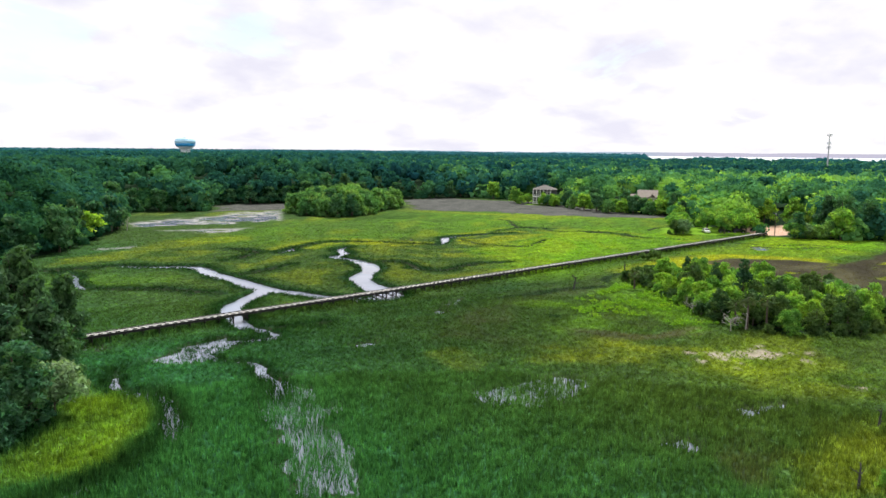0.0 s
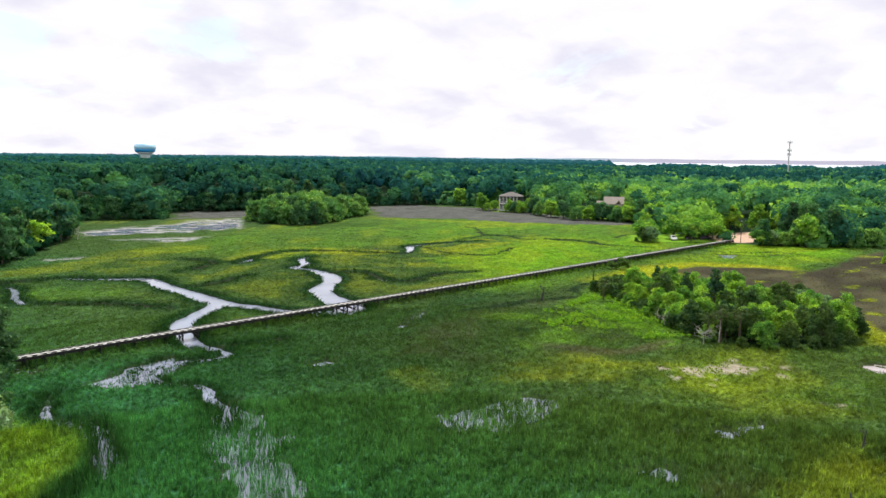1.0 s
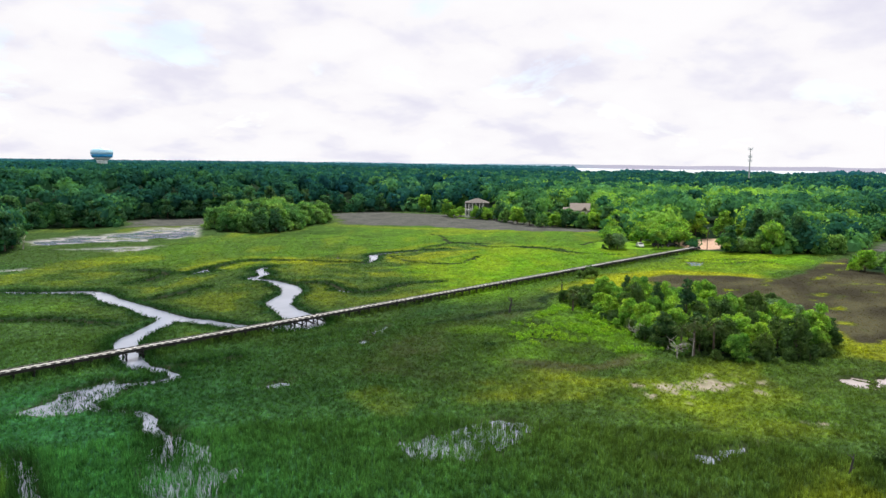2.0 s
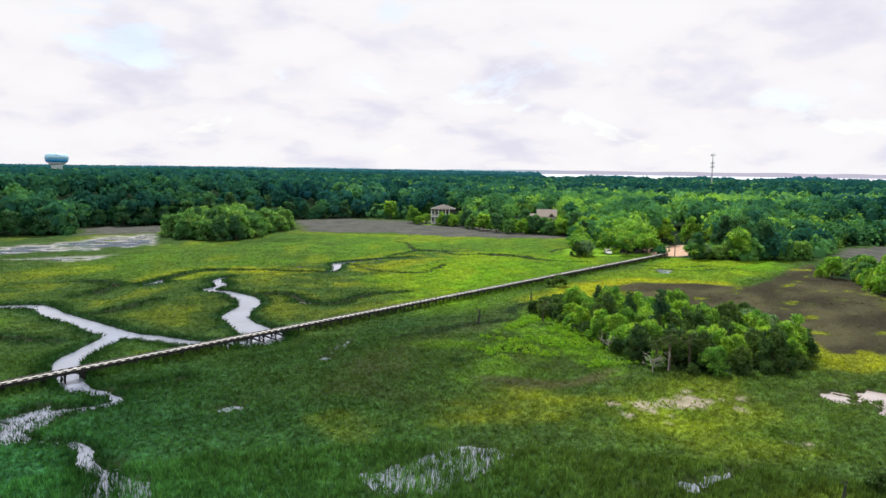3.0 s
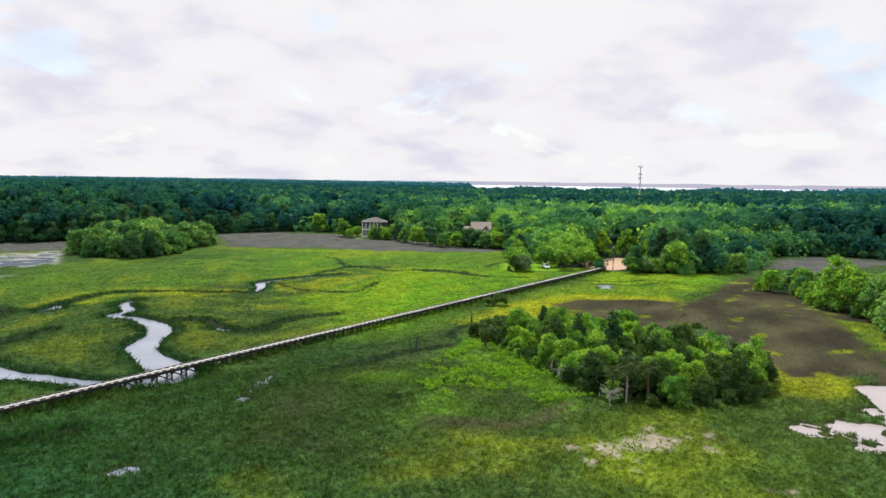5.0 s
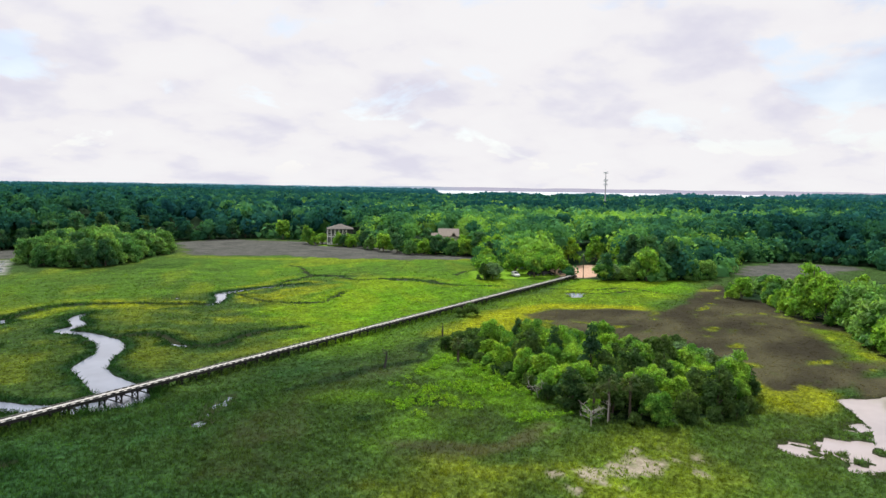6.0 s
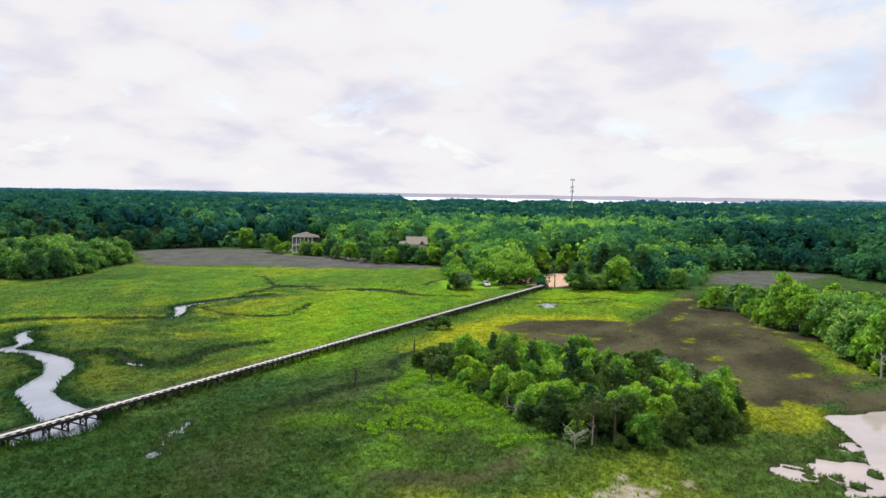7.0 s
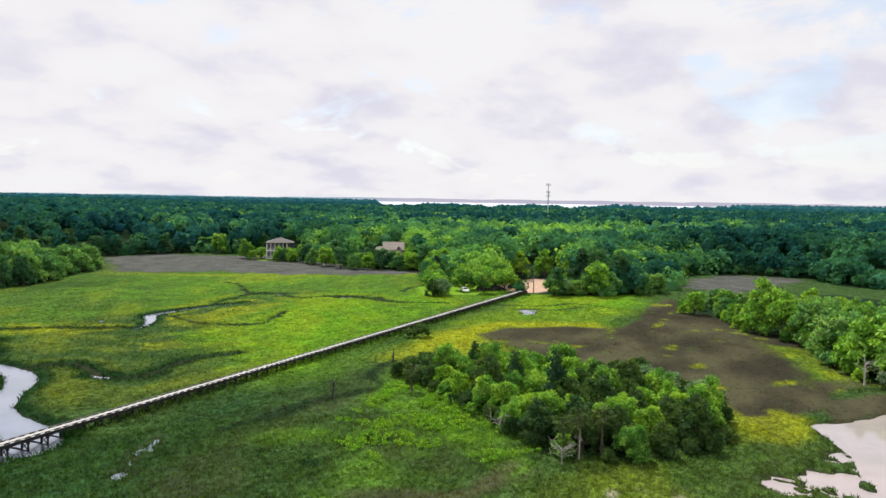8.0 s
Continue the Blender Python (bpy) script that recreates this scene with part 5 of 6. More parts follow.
# ---- woods beyond, too many to count ----
def woods(name, rng, r0, r1, gap, b0, b1, sprays, size, material, label, cull=None, tall=(11, 18), wide=(3.2, 5.6), inset=2.5):
    n = int(0.5 * radians(b1 - b0) * (r1 ** 2 - r0 ** 2) / gap ** 2)
    r, b = np.sqrt(rng.uniform(r0 ** 2, r1 ** 2, n)), radians(b0) + radians(b1 - b0) * rng.random(n)
    x, y = r * np.sin(b), r * np.cos(b)
    out = from_area(x, y, MARSH) > inset
    for a in LAWN + DRIVE:
        out &= from_area(x, y, a) > 3.0
    out &= ~((x > 292) & (x < 318) & (y > 230) & (y < 250)) & ~((x > 298) & (x < 334) & (y > 170) & (y < 204))
    if cull is not None:
        out &= cull(x, y, r, np.degrees(b))
    x, y, r, b = x[out], y[out], r[out], np.degrees(b[out])
    n = len(x)
    stand = fbm(x, y, 55, 51)
    # tone also falls off with distance, towards the hazier blue end
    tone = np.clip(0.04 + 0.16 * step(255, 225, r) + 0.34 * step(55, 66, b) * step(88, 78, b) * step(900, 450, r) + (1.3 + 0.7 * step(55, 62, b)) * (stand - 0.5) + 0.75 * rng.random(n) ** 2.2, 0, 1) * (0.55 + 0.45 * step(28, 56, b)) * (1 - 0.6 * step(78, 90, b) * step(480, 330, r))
    h = tall[0] + (tall[1] - tall[0]) * np.clip(0.5 * (1 - tone) + 0.25 * stand + 0.35 * rng.random(n), 0, 1)
    if name != "undergrowth":
        h += 6.5 * step(58, 30, b)
    h *= 0.5 + 0.5 * step(2, 30, from_area(x, y, MARSH))
    w = rng.uniform(*wide, n) * (0.8 + 0.4 * tone)
    nv, nf = len(ICO_V), len(ICO_F)
    dome = ICO_V[None] * (w[:, None, None] * (np.array([0.58, 0.58, 0.55]) if sprays else np.array([0.95, 0.95, 0.9]))) * rng.uniform(0.72, 1.15, (n, nv, 1))
    dome += np.stack([x, y, h - 0.85 * w], 1)[:, None]
    faces = (ICO_F[None] + (np.arange(n) * nv)[:, None, None]).reshape(-1, 3)
    verts, tones = dome.reshape(-1, 3), np.repeat(tone, nv)
    if sprays:
        k, lobes = n * sprays, max(3, sprays // 12)
        e = rng.normal(size=(n, lobes, 3))
        e[:, :, 2] = np.abs(e[:, :, 2])
        e *= 0.62 / np.linalg.norm(e, axis=2)[:, :, None]
        e = e[np.repeat(np.arange(n), sprays), rng.integers(0, lobes, k)]
        d = rng.normal(size=(k, 3))
        d[:, 2] = np.where(rng.random(k) < 0.8, np.abs(d[:, 2]), d[:, 2])
        d /= np.linalg.norm(d, axis=1)[:, None]
        W = np.repeat(w, sprays)[:, None]
        c = np.repeat(np.stack([x, y, h - 0.85 * w], 1), sprays, 0) + (e + d * rng.uniform(0.34, 0.46, (k, 1))) * W
        m = d + 0.35 * rng.normal(size=(k, 3))
        t = np.cross(m, rng.normal(size=(k, 3)))
        t /= np.linalg.norm(t, axis=1)[:, None]
        q = np.cross(m / np.linalg.norm(m, axis=1)[:, None], t)
        s = (size * rng.uniform(0.6, 1.3, k))[:, None]
        v = np.stack([c + t * s, c + (q - 0.6 * t) * s, c - (q + 0.5 * t) * s], 1).reshape(-1, 3)
        faces = np.vstack([faces, np.arange(k * 3).reshape(-1, 3) + len(verts)])
        verts, tones = np.vstack([verts, v]), np.concatenate([tones, np.repeat(tone, sprays * 3)])
    me = mesh_from(name, verts, faces, MAT[material])
    me.attributes.new("tone", "FLOAT", "POINT").data.foreach_set("value", tones.astype(np.float32))
    tagged(new(name, me), label, "woods", kind="stuff")


def off_bay(x, y, r, b):
    return (b < 57.5 + 2 * np.sin(r / 90)) | (b > 88 + 2 * np.sin(r / 150)) | (r < np.where(b < 76, 2050, 2400) + 300 * np.sin(b * 0.9) + 160 * np.sin(b * 3.1))


MIXED = "dense mixed oak and pine woods behind the tree line"
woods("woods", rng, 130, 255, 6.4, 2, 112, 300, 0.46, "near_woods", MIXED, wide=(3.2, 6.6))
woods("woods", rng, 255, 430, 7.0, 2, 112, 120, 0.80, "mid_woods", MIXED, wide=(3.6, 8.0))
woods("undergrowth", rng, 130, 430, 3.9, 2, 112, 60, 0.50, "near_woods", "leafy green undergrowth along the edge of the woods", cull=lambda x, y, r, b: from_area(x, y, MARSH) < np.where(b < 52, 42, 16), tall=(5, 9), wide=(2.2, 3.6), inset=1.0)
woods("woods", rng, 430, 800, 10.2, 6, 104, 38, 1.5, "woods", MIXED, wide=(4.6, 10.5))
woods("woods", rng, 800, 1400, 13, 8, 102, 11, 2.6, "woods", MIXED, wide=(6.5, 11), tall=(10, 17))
woods("far_woods", rng, 1400, 2400, 22, 8, 100, 0, 3, "far_woods", "far-off woods with blue haze put into the leaf colour", cull=off_bay, tall=(9, 17), wide=(9, 16))
woods("far_woods", rng, 2400, 4700, 46, 8, 104, 0, 3, "last_woods", "far-off woods with blue haze put into the leaf colour", cull=off_bay, tall=(12, 20), wide=(20, 32))


# ---- boardwalk ----
def boardwalk():
    """A straight timber walk on piled bents, with low kerb rails on blocks."""
    x0, x1 = 26.0, 247.0
    y0, y1 = 108.2, 98.7
    turn = math.degrees(math.atan2(y1 - y0, x1 - x0))
    length = math.hypot(x1 - x0, y1 - y0)
    deck_z = 1.22
    walkway = thing("boardwalk", pose(x0, y0, 0, 0, 0, turn), "long weathered grey timber boardwalk on dark piles", "boardwalk")
    W = 0.62
    # planks in one mesh, each with its own small offset
    rng = np.random.default_rng(3)
    n = int(length / 0.30)
    u = (np.arange(n) + 0.5) * 0.30
    cube = np.array([(a, b, c) for a in (-1, 1) for b in (-1, 1) for c in (-1, 1)], float)
    cf = np.array([(0, 1, 3, 2), (4, 6, 7, 5), (0, 4, 5, 1), (2, 3, 7, 6), (0, 2, 6, 4), (1, 5, 7, 3)])
    v = cube[None] * np.stack([np.full(n, 0.143), W + rng.uniform(-0.02, 0.02, n), np.full(n, 0.022)], 1)[:, None]
    v += np.stack([u, np.zeros(n), deck_z + rng.uniform(-0.006, 0.006, n)], 1)[:, None]
    me = mesh_from("decking", v.reshape(-1, 3), (cf[None] + (np.arange(n) * 8)[:, None, None]).reshape(-1, 4), MAT["deck"])
    tagged(piece("decking", me, walkway), "weathered pale grey deck planks", kind="stuff")
    for side in (-1, 1):
        bm = bmesh.new()
        # deep, dark stringer also fills in for the shadow below the deck
        box(bm, 0, length, side * (W - 0.02) - 0.05, side * (W - 0.02) + 0.05, deck_z - 0.42, deck_z - 0.03)
        part("stringer", bm, MAT["timber"], walkway, "side stringer, deck shade in its dark colour")
        bm = bmesh.new()
        box(bm, 0, length, side * (W - 0.03) - 0.05, side * (W - 0.03) + 0.05, deck_z + 0.13, deck_z + 0.18)
        part("rail", bm, MAT["rail"], walkway, "weathered dark grey low kerb rail")
    bm = bmesh.new()
    box(bm, -0.32, 0.32, -0.06, 0.06, deck_z + 0.02, deck_z + 0.13, 0.01)
    block = bpy.data.meshes.new("block")
    bm.to_mesh(block)
    bm.free()
    block.materials.append(MAT["timber"])
    bays = int(length / 2.4)
    for k in range(bays * 2):
        for side in (-1, 1):
            if k * 1.2 < 180:
                piece("block", block, walkway, pose(k * 1.2 + 0.3, side * (W - 0.06), 0))
    bm = bmesh.new()
    for k in range(150, bays * 2):
        for side in (-1, 1):
            box(bm, k * 1.2 + 0.04, k * 1.2 + 0.56, side * (W - 0.06) - 0.06, side * (W - 0.06) + 0.06, deck_z + 0.02, deck_z + 0.13)
    tagged(part("far_block", bm, MAT["timber"], walkway), kind="stuff")
    bm = bmesh.new()
    for side in (-1, 1):
        tube(bm, [(0, side * 0.6, -2.4), (0, side * 0.6, deck_z - 0.06)], [0.14, 0.12], 8)
    box(bm, -0.08, 0.08, -0.9, 0.9, deck_z - 0.62, deck_z - 0.42)
    for side in (-1, 1):
        tube(bm, [(0.1 * side, -0.7 * side, deck_z - 0.35), (0.1 * side, 0.7 * side, -0.2)], [0.07, 0.07], 4)
    bent = bpy.data.meshes.new("bent")
    bm.to_mesh(bent)
    bm.free()
    bent.materials.append(MAT["timber"])
    for k in range(bays + 1):
        piece("bent", bent, walkway, pose(k * 2.4 + 0.3, 0, 0), "braced pair of dark piles" if k == 0 else "")
    # long braces over the open creek
    for u0 in (52.8, 57.6, 60.0, 62.4, 30.0):
        for side in (-1, 1):
            bm = bmesh.new()
            tube(bm, [(u0 + 0.3, side * 0.8, deck_z - 0.3), (u0 + 2.7, side * 0.8, -0.3)], [0.08, 0.08], 4)
            part("brace", bm, MAT["timber"], walkway)


boardwalk()


# ---- dead trees and snags ----
def snag(x, y, tall, seed, material, label, twigs=6, spread=0.5, lean=0.1, thick=1.0):
    rng = np.random.default_rng(seed)
    z = height_at(x, y)
    bm = bmesh.new()
    top = Vector((lean * tall, rng.uniform(-1, 1) * lean * tall, tall))
    tube(bm, [(0, 0, -0.4), top * 0.5 + Vector((0.05, 0, 0)), top], [thick * (0.05 * tall ** 0.5 + 0.08), thick * (0.08 + 0.01 * tall), 0.04 * thick], 6)
    for k in range(twigs):
        s = rng.uniform(0.35, 0.95)
        a, r = rng.uniform(0, 6.28), tall * spread * rng.uniform(0.5, 1.1)
        p = top * s
        q = p + Vector((math.cos(a) * r, math.sin(a) * r, r * rng.uniform(0.0, 0.6)))
        mid = p.lerp(q, 0.5) + Vector((rng.uniform(-0.1, 0.1), rng.uniform(-0.1, 0.1), 0.12 * r))
        tube(bm, [p, mid, q], [0.055 * thick, 0.04 * thick, 0.018 * thick], 5)
        for j in range(2):
            e = mid.lerp(q, rng.uniform(0.1, 0.7))
            tube(bm, [e, e + Vector((rng.uniform(-0.4, 0.4) * r, rng.uniform(-0.4, 0.4) * r, rng.uniform(0.1, 0.5) * r))], [0.03, 0.01], 4)
    me = bpy.data.meshes.new("dead_tree")
    bm.to_mesh(me)
    bm.free()
    me.materials.append(MAT[material])
    ob = tagged(new("dead_tree", me), label, "dead tree", "dead trees in the marsh")
    ob.matrix_basis = pose(x, y, z)


snag(109.8, 48.2, 2.1, 1, "dead", "bleached dead tree with bare branches beside the hammock", 13, 1.05, -0.25, 0.62)
snag(112.2, 46.9, 3.6, 8, "dead", "bleached dead trunk leaning beside the hammock", 5, 0.3, 0.05, 0.5)
snag(117.4, 58.2, 2.0, 2, "dead", "bleached fallen branches at the hammock edge", 10, 1.1, -0.4, 0.6)
snag(119.6, 85.6, 2.7, 3, "snag", "dark forked snag standing alone in the marsh", 4, 0.4, 0.15, 1.5)
snag(142.2, 87.8, 3.4, 4, "snag", "thin dark dead trunk in the marsh", 3, 0.2, 0.02, 1.2)
snag(81.3, 19.8, 2.4, 5, "snag", "dark broken stump standing in the marsh grass", 3, 0.3, -0.25)
snag(65.2, 16.9, 2.2, 6, "snag", "dark broken stump standing in the marsh grass", 3, 0.4, 0.1)
snag(166.5, 13.5, 4.2, 7, "dead", "grey bare dead tree at the spit's edge", 10, 0.6, 0.1)
snag(163.5, 10.5, 3.4, 9, "dead", "grey bare dead tree at the spit's edge", 9, 0.7, -0.1)
snag(92, 252, 4.0, 10, "dead", "grey bare dead tree at the edge of the woods", 9, 0.6, 0.2)


def palm(x, y, tall, seed):
    rng = np.random.default_rng(seed)
    ob = thing("palm_tree", pose(x, y, height_at(x, y) - 0.1, 0, 0, rng.uniform(0, 360)), "cabbage palm with a bare trunk and drooping fan fronds", "palm", "palms on the hammock")
    bm = bmesh.new()
    tube(bm, [(0, 0, -0.3), (0.05, 0, tall * 0.5), (0.1, 0.05, tall)], [0.2, 0.16, 0.17], 8)
    part("trunk", bm, MAT["bark"], ob, "bare fibrous trunk")
    bm = bmesh.new()
    for k in range(26):
        a, e = 2.399 * k, rng.uniform(-0.9, 1.1)
        d = Vector((math.cos(a) * math.cos(e), math.sin(a) * math.cos(e), math.sin(e)))
        side = d.cross(Vector((0, 0, 1))).normalized()
        base = Vector((0.1, 0.05, tall))
        tipp = base + d * rng.uniform(1.1, 1.5) + Vector((0, 0, -0.25))
        hub = base + d * 0.7
        for j in range(7):
            f = (j - 3) / 3
            bm.faces.new([bm.verts.new(q) for q in (hub, tipp + side * f * 0.8 - d * 0.25 * f * f + Vector((0, 0, -0.3 * abs(f))), tipp + side * (f + 0.22) * 0.8 - d * 0.25 * f * f + Vector((0, 0, -0.35 * abs(f))))])
        tube(bm, [base, hub], [0.03, 0.02], 4)
    part("fronds", bm, MAT["palm"], ob, "green and tan fan fronds")


for i, (x, y, tall) in enumerate(((113.0, 47.0, 5.4), (112.3, 48.8, 4.2), (115.5, 45.0, 4.8), (129.5, 77.5, 3.6))):
    palm(x, y, tall, 30 + i)


# ---- houses ----
def hip_roof(bm, x0, x1, y0, y1, z, rise, over=0.5):
    x0, x1, y0, y1 = x0 - over, x1 + over, y0 - over, y1 + over
    k = min(x1 - x0, y1 - y0) / 2
    ym = (y0 + y1) / 2
    ridge = [bm.verts.new((x0 + k, ym, z + rise)), bm.verts.new((x1 - k, ym, z + rise))]
    low = [bm.verts.new(p) for p in ((x0, y0, z), (x1, y0, z), (x1, y1, z), (x0, y1, z))]
    eave = [bm.verts.new(v.co - Vector((0, 0, 0.2))) for v in low]
    bm.faces.new((low[0], low[1], ridge[1], ridge[0]))
    bm.faces.new((low[2], low[3], ridge[0], ridge[1]))
    bm.faces.new((low[1], low[2], ridge[1]))
    bm.faces.new((low[3], low[0], ridge[0]))
    for i in range(4):
        bm.faces.new((eave[i], eave[(i + 1) % 4], low[(i + 1) % 4], low[i]))
    bm.faces.new(eave[::-1])
    return bm


def gable_roof(bm, x0, x1, y0, y1, z, rise, over=0.5):
    """Ridge along x."""
    x0, x1, y0, y1 = x0 - over, x1 + over, y0 - over, y1 + over
    ym, t = (y0 + y1) / 2, 0.2
    prof = ((y0, z), (ym, z + rise), (y1, z), (y1, z - t), (ym, z + rise - t), (y0, z - t))
    ends = [[bm.verts.new((x, y, h)) for y, h in prof] for x in (x0, x1)]
    for i in range(6):
        bm.faces.new((ends[0][i], ends[0][(i + 1) % 6], ends[1][(i + 1) % 6], ends[1][i]))
    for e in ends:
        bm.faces.new((e[0], e[1], e[4], e[5]))
        bm.faces.new((e[1], e[2], e[3], e[4]))
    return bm


def window(parent, x, y, z, w, h, wide_axis="x"):
    """A framed pane on a wall that faces -y (or -x)."""
    bm = bmesh.new()
    t = 0.09
    for a0, a1, b0, b1 in ((-w / 2 - t, w / 2 + t, h, h + t), (-w / 2 - t, w / 2 + t, -t, 0), (-w / 2 - t, -w / 2, 0, h), (w / 2, w / 2 + t, 0, h), (-0.03, 0.03, 0, h), (-w / 2, w / 2, h / 2 - 0.03, h / 2 + 0.03)):
        box(bm, a0, a1, -0.06, 0.05, b0, b1)
    win = part("window", bm, MAT["trim_paint"], parent, "white window frame")
    win.matrix_basis = pose(x, y, z, 0, 0, 0 if wide_axis == "x" else -90)
    bm = bmesh.new()
    box(bm, -w / 2, w / 2, -0.015, 0.015, 0, h)
    part("pane", bm, MAT["glass"], win, "dark glass")


def porch_house():
    """Two-storey raised house with double porches on white posts."""
    z = height_at(303, 238)
    ob = thing("house", pose(303.5, 238.5, z, 0, 0, -52), "two-storey white house with double porches and brown hipped roof", "house")
    bm = bmesh.new()
    box(bm, -5.5, 7.0, 0, 9, 0.6, 8.0)
    part("wall", bm, MAT["shaded_siding"], ob, "grey lap siding darkened for the porch shade")
    bm = bmesh.new()
    box(bm, -5.7, 7.2, -0.2, 9.2, -0.4, 0.6)
    part("foundation", bm, MAT["tan_shingle"], ob, "pale brick foundation")
    bm = bmesh.new()
    hip_roof(bm, -5.3, 6.9, -2.2, 9, 7.9, 2.2, 0.3)
    part("roof", bm, MAT["shingle"], ob, "brown shingled hip roof")
    for level in (0.6, 4.2):
        bm = bmesh.new()
        box(bm, -5.5, 4.0, -2.4, 0, level - 0.25, level)
        part("porch_floor", bm, MAT["trim_paint"], ob, "white porch floor edge")
        for k in range(6):
            bm = bmesh.new()
            box(bm, -5.42 + k * 1.82, -5.12 + k * 1.82, -2.38, -2.08, level, level + 3.4, 0.02)
            part("porch_post", bm, MAT["trim_paint"], ob)
        bm = bmesh.new()
        for zz in (0.15, 0.95):
            box(bm, -5.4, 4.0, -2.28, -2.2, level + zz, level + zz + 0.07)
        for k in range(60):
            box(bm, -5.35 + k * 0.157, -5.31 + k * 0.157, -2.26, -2.22, level + 0.2, level + 0.95)
        part("railing", bm, MAT["trim_paint"], ob, "white porch railing")
        for k in range(4):
            window(ob, -4.3 + k * 2.4, -0.03, level + 0.7, 1.1, 1.9)
        for k in range(2):
            window(ob, -5.53, 2.5 + k * 3.6, level + 0.8, 1.0, 1.6, "y")


def gabled_house():
    """Low rambling house with crossing tan gables."""
    z = height_at(317, 187)
    ob = thing("house", pose(318.5, 185.5, z, 0, 0, -60) @ Matrix.Diagonal((0.76, 0.85, 0.95, 1)), "low cream house with tan shingled gables among trees", "house")
    bm = bmesh.new()
    box(bm, -6, 6, 0, 8, -0.3, 6.2)
    part("wall", bm, MAT["siding"], ob, "cream siding")
    bm = bmesh.new()
    gable_roof(bm, -6, 6, 0, 8, 6.2, 3.6)
    part("roof", bm, MAT["tan_shingle"], ob, "tan shingled main roof")
    bm = bmesh.new()
    box(bm, -10.5, -6, 1, 7, -0.3, 5.0)
    part("wing", bm, MAT["siding"], ob)
    bm = bmesh.new()
    gable_roof(bm, -10.5, -6.2, 1, 7, 5.0, 2.6)
    part("wing_roof", bm, MAT["tan_shingle"], ob)
    bm = bmesh.new()
    box(bm, 1.2, 4.8, -1.6, -0.01, -0.3, 6.0)
    part("bay", bm, MAT["siding"], ob)
    bm = bmesh.new()
    gable_roof(bm, -1.6, 4.0, -1.8, 1.8, 0, 2.2, 0.4)
    bmesh.ops.rotate(bm, verts=bm.verts, cent=(0, 0, 0), matrix=Matrix.Rotation(radians(90), 3, "Z"))
    bmesh.ops.translate(bm, verts=bm.verts, vec=(3.0, 0.0, 6.0))
    part("bay_roof", bm, MAT["tan_shingle"], ob)
    for zz in (0.9, 3.9):
        for x in (-4.2, -1.6):
            window(ob, x, -0.03, zz, 1.2, 1.6)
        window(ob, 3.0, -1.63, zz, 1.4, 1.6)
    window(ob, -8.2, 0.97, 1.2, 1.4, 1.5)


porch_house()
gabled_house()


# ---- water tower, radio mast, pole ----
def lathe(bm, profile, sides=40):
    rings = [[bm.verts.new((r * math.cos(2 * math.pi * i / sides), r * math.sin(2 * math.pi * i / sides), z)) for i in range(sides)] for r, z in profile]
    for lo, hi in zip(rings, rings[1:]):
        for i in range(sides):
            f = bm.faces.new((lo[i], lo[(i + 1) % sides], hi[(i + 1) % sides], hi[i]))
            f.smooth = True
    bm.faces.new(rings[-1])
    bm.faces.new(rings[0][::-1])
    return bm


def water_tower():
    ob = thing("water_tower", pose(379, 838, 2.4), "tall blue water tower with a white pedestal over the woods", "water tower")
    bm = bmesh.new()
    lathe(bm, [(6.4, -5), (5.6, 4), (5.3, 18), (5.6, 23.5), (6.5, 25.0)], 36)
    part("pedestal", bm, MAT["tank_white"], ob, "white fluted pedestal")
    bm = bmesh.new()
    lathe(bm, [(6.4, 24.9), (8.4, 26.4), (10.2, 28.0)])
    part("bowl", bm, MAT["tank_white"], ob, "white tapering underside of the tank")
    bm = bmesh.new()
    lathe(bm, [(10.25, 27.9), (11.2, 29.4), (11.7, 31.4)])
    part("band", bm, MAT["tank_blue"], ob, "deep blue tank wall")
    bm = bmesh.new()
    lathe(bm, [(11.65, 31.3), (11.9, 33.6), (11.4, 35.8)])
    part("upper_band", bm, MAT["tank_pale"], ob, "pale blue upper tank wall")
    bm = bmesh.new()
    lathe(bm, [(11.45, 35.7), (10.0, 36.8), (5.0, 37.9), (2.0, 38.1)])
    part("cap", bm, MAT["tank_pale"], ob, "pale blue domed tank roof")
    bm = bmesh.new()
    lathe(bm, [(2.0, 38.0), (2.0, 38.6), (0.8, 39.0)], 14)
    part("hatch", bm, MAT["tank_white"], ob)


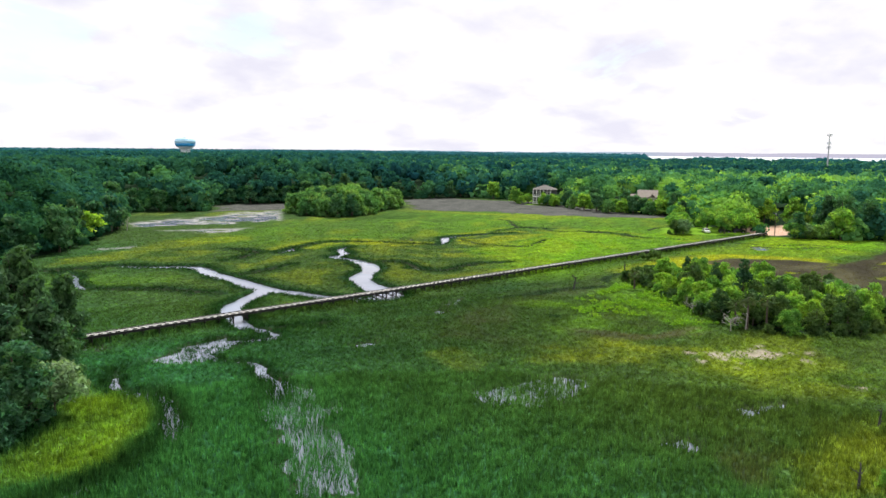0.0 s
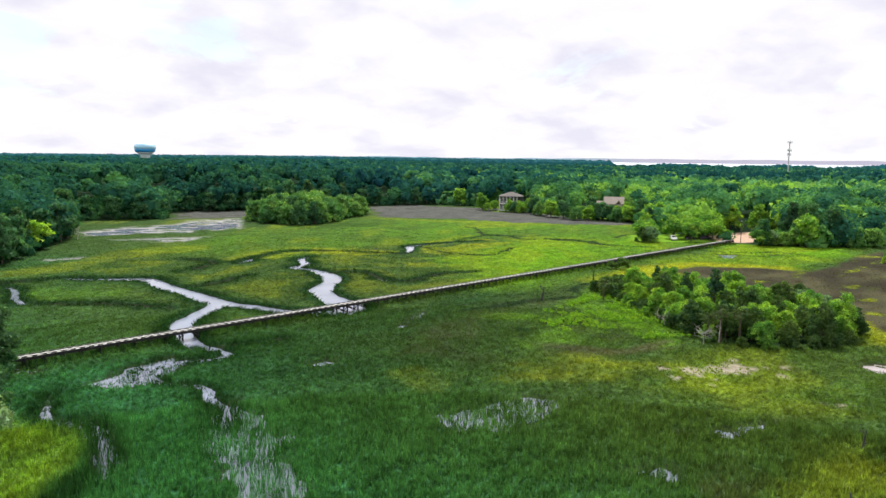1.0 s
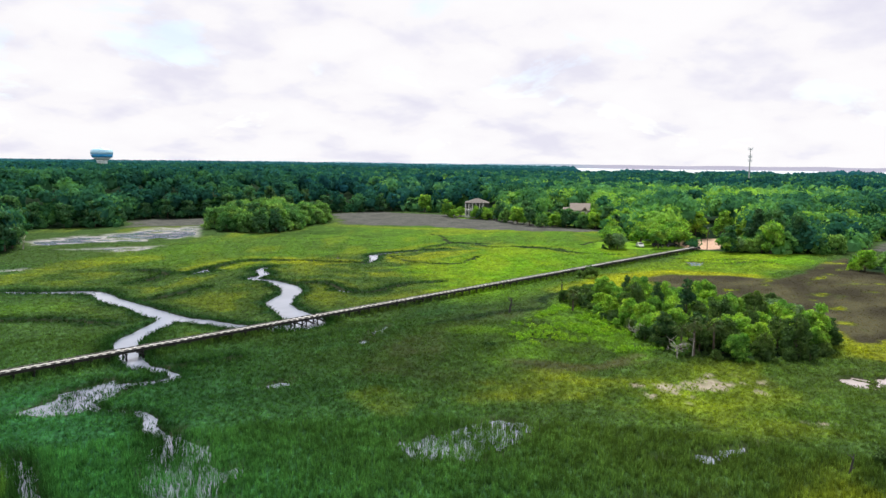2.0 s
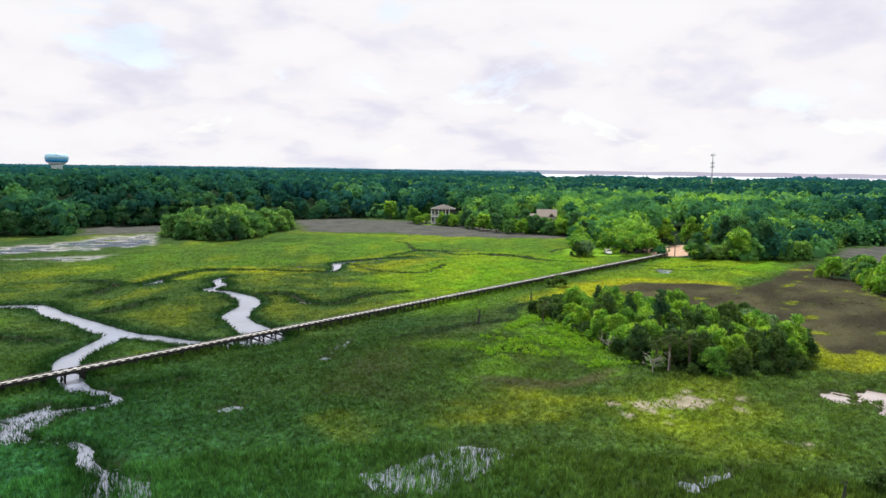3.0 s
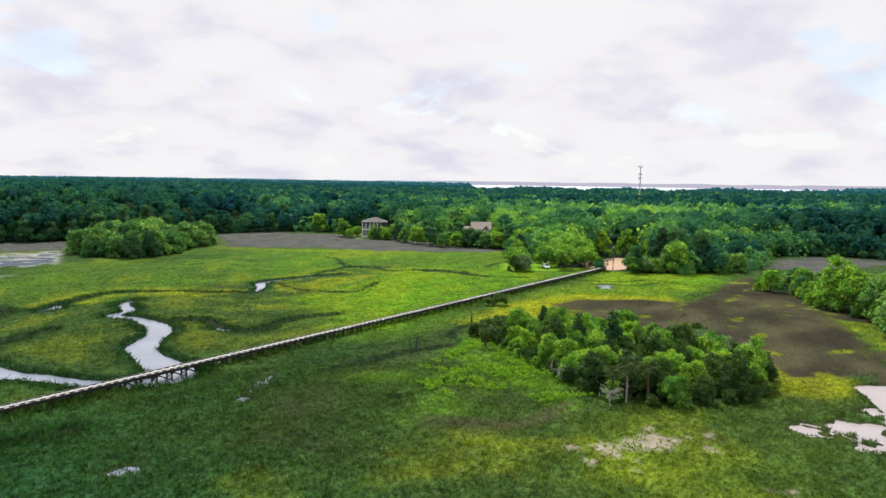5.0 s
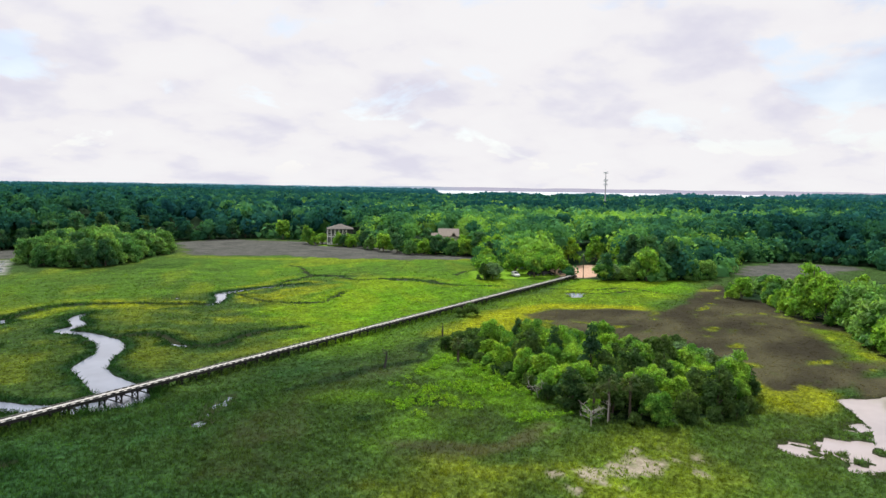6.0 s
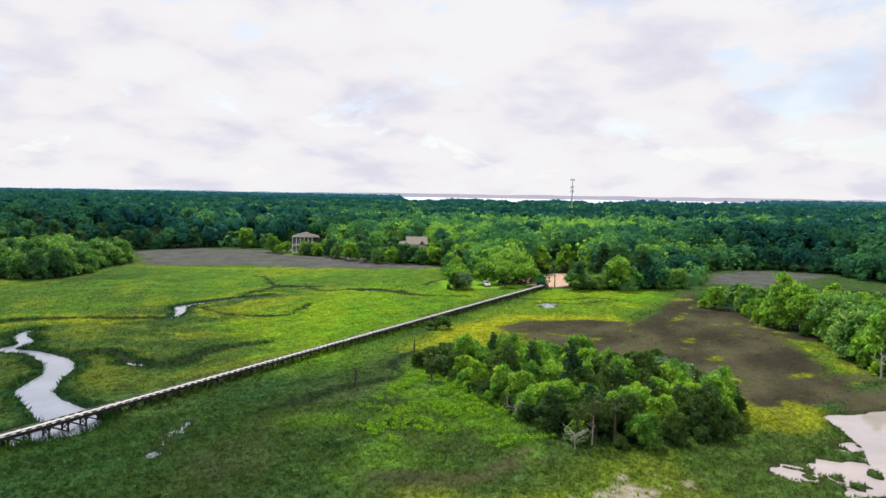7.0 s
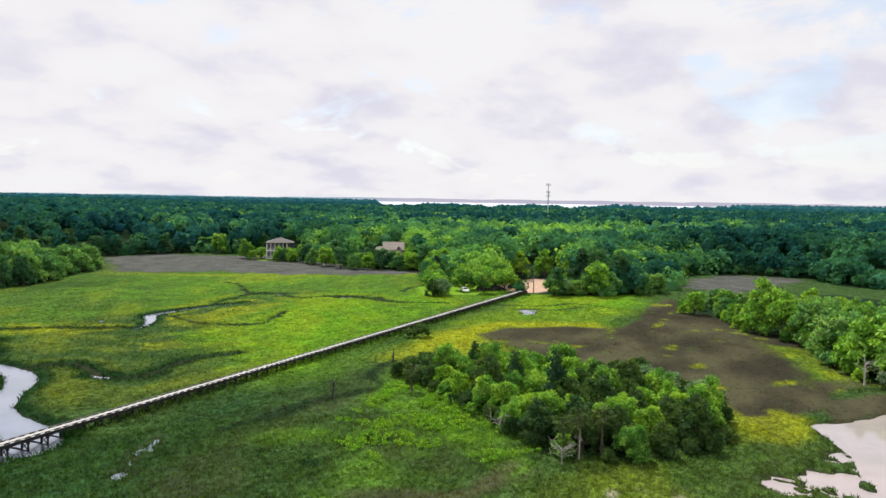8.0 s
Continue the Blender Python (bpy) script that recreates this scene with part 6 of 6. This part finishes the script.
def radio_mast():
    ob = thing("radio_mast", pose(672, 220, 0.5), "grey steel communications mast with antenna arrays above the woods", "mast")
    bm = bmesh.new()
    tube(bm, [(0, 0, -1), (0, 0, 22), (0, 0, 43.6)], [0.75, 0.55, 0.32], 12)
    part("pole", bm, MAT["steel"], ob, "tapered steel pole")
    for level, reach in ((43.0, 1.9), (36.2, 1.6), (32.6, 1.5)):
        bm = bmesh.new()
        for k in range(3):
            a, b = (2 * math.pi * j / 3 for j in (k, k + 1))
            tube(bm, [(reach * math.cos(a), reach * math.sin(a), level), (reach * math.cos(b), reach * math.sin(b), level)], [0.08, 0.08], 5)
            tube(bm, [(0, 0, level), (reach * math.cos(a), reach * math.sin(a), level)], [0.08, 0.08], 5)
        ring = part("antenna_platform", bm, MAT["steel"], ob)
        for k in range(6):
            a = 2 * math.pi * k / 6
            bm = bmesh.new()
            box(bm, -0.12, 0.12, -0.2, 0.2, -1.0, 1.0, 0.03)
            p = part("antenna_panel", bm, MAT["tank_white"], ring)
            p.matrix_basis = pose(reach * math.cos(a), reach * math.sin(a), level, 0, 0, math.degrees(a))
    bm = bmesh.new()
    tube(bm, [(0, 0, 43.5), (0, 0, 46.0)], [0.06, 0.03], 5)
    part("whip", bm, MAT["steel"], ob)


def utility_pole(x, y):
    ob = thing("utility_pole", pose(x, y, height_at(x, y)), "brown wooden pole beside the drive", "pole")
    bm = bmesh.new()
    tube(bm, [(0, 0, -0.5), (0, 0, 7.5)], [0.16, 0.11], 8)
    part("shaft", bm, MAT["bark"], ob)
    bm = bmesh.new()
    box(bm, -0.25, 0.25, -0.1, 0.1, 7.2, 7.5, 0.02)
    part("lamp_head", bm, MAT["steel"], ob)


water_tower()
radio_mast()
utility_pole(251, 97.2)


# ---- parked vehicles ----
def car(x, y, turn, paint, label):
    z = height_at(x, y)
    ob = thing("car", pose(x, y, z, 0, 0, turn), label, "car", "cars by the drive")
    bm = bmesh.new()
    prof = ((-2.2, 0.35), (-2.25, 0.85), (-1.9, 1.0), (-1.3, 1.1), (-0.7, 1.62), (1.3, 1.66), (2.1, 1.05), (2.2, 0.4))
    sides = [[bm.verts.new((px, s * (0.88 if pz < 1.2 else 0.7), pz)) for px, pz in prof] for s in (-1, 1)]
    for i in range(len(prof)):
        j = (i + 1) % len(prof)
        bm.faces.new((sides[0][i], sides[0][j], sides[1][j], sides[1][i]))
    for s in sides:
        bm.faces.new(s)
    bmesh.ops.recalc_face_normals(bm, faces=bm.faces)
    bmesh.ops.bevel(bm, geom=bm.edges[:], offset=0.06, segments=2, affect="EDGES")
    part("body", bm, MAT[paint], ob)
    for s in (-1, 1):
        bm = bmesh.new()
        for q in ((-0.95, 0.15), (0.2, 1.2)):
            vs = [bm.verts.new((px, s * (0.885 - 0.18 * (pz - 1.1) / 0.5), pz)) for px, pz in ((q[0], 1.15), (q[1], 1.15), (q[1] - 0.1, 1.52), (max(q[0], -0.6), 1.52))]
            bm.faces.new(vs)
        bmesh.ops.solidify(bm, geom=bm.faces[:], thickness=0.02)
        part("side_glass", bm, MAT["glass"], ob, "dark side windows")
        for wx in (-1.35, 1.35):
            bm = bmesh.new()
            tube(bm, [(wx, s * 0.68, 0.33), (wx, s * 0.9, 0.33)], [0.33, 0.33], 16)
            wheel = part("wheel", bm, MAT["rubber"], ob, "black tyre")
            bm = bmesh.new()
            tube(bm, [(wx, s * 0.89, 0.33), (wx, s * 0.915, 0.33)], [0.2, 0.18], 12)
            part("rim", bm, MAT["steel"], wheel, "silver rim")
    bm = bmesh.new()
    vs = [bm.verts.new(p) for p in ((-1.33, -0.72, 1.13), (-1.33, 0.72, 1.13), (-0.76, 0.62, 1.6), (-0.76, -0.62, 1.6))]
    bm.faces.new(vs)
    bmesh.ops.solidify(bm, geom=bm.faces[:], thickness=0.02)
    part("windscreen", bm, MAT["glass"], ob)
    return ob


car(240.5, 116.6, 40, "car_white", "white car parked on the mown lawn")
car(246.2, 112.6, 120, "car_dark", "black car parked in tree shade by the drive")
car(249.8, 109.2, 130, "car_dark", "black car parked in tree shade by the drive")
car(256.0, 105.5, 110, "car_dark", "black car parked in tree shade by the drive")
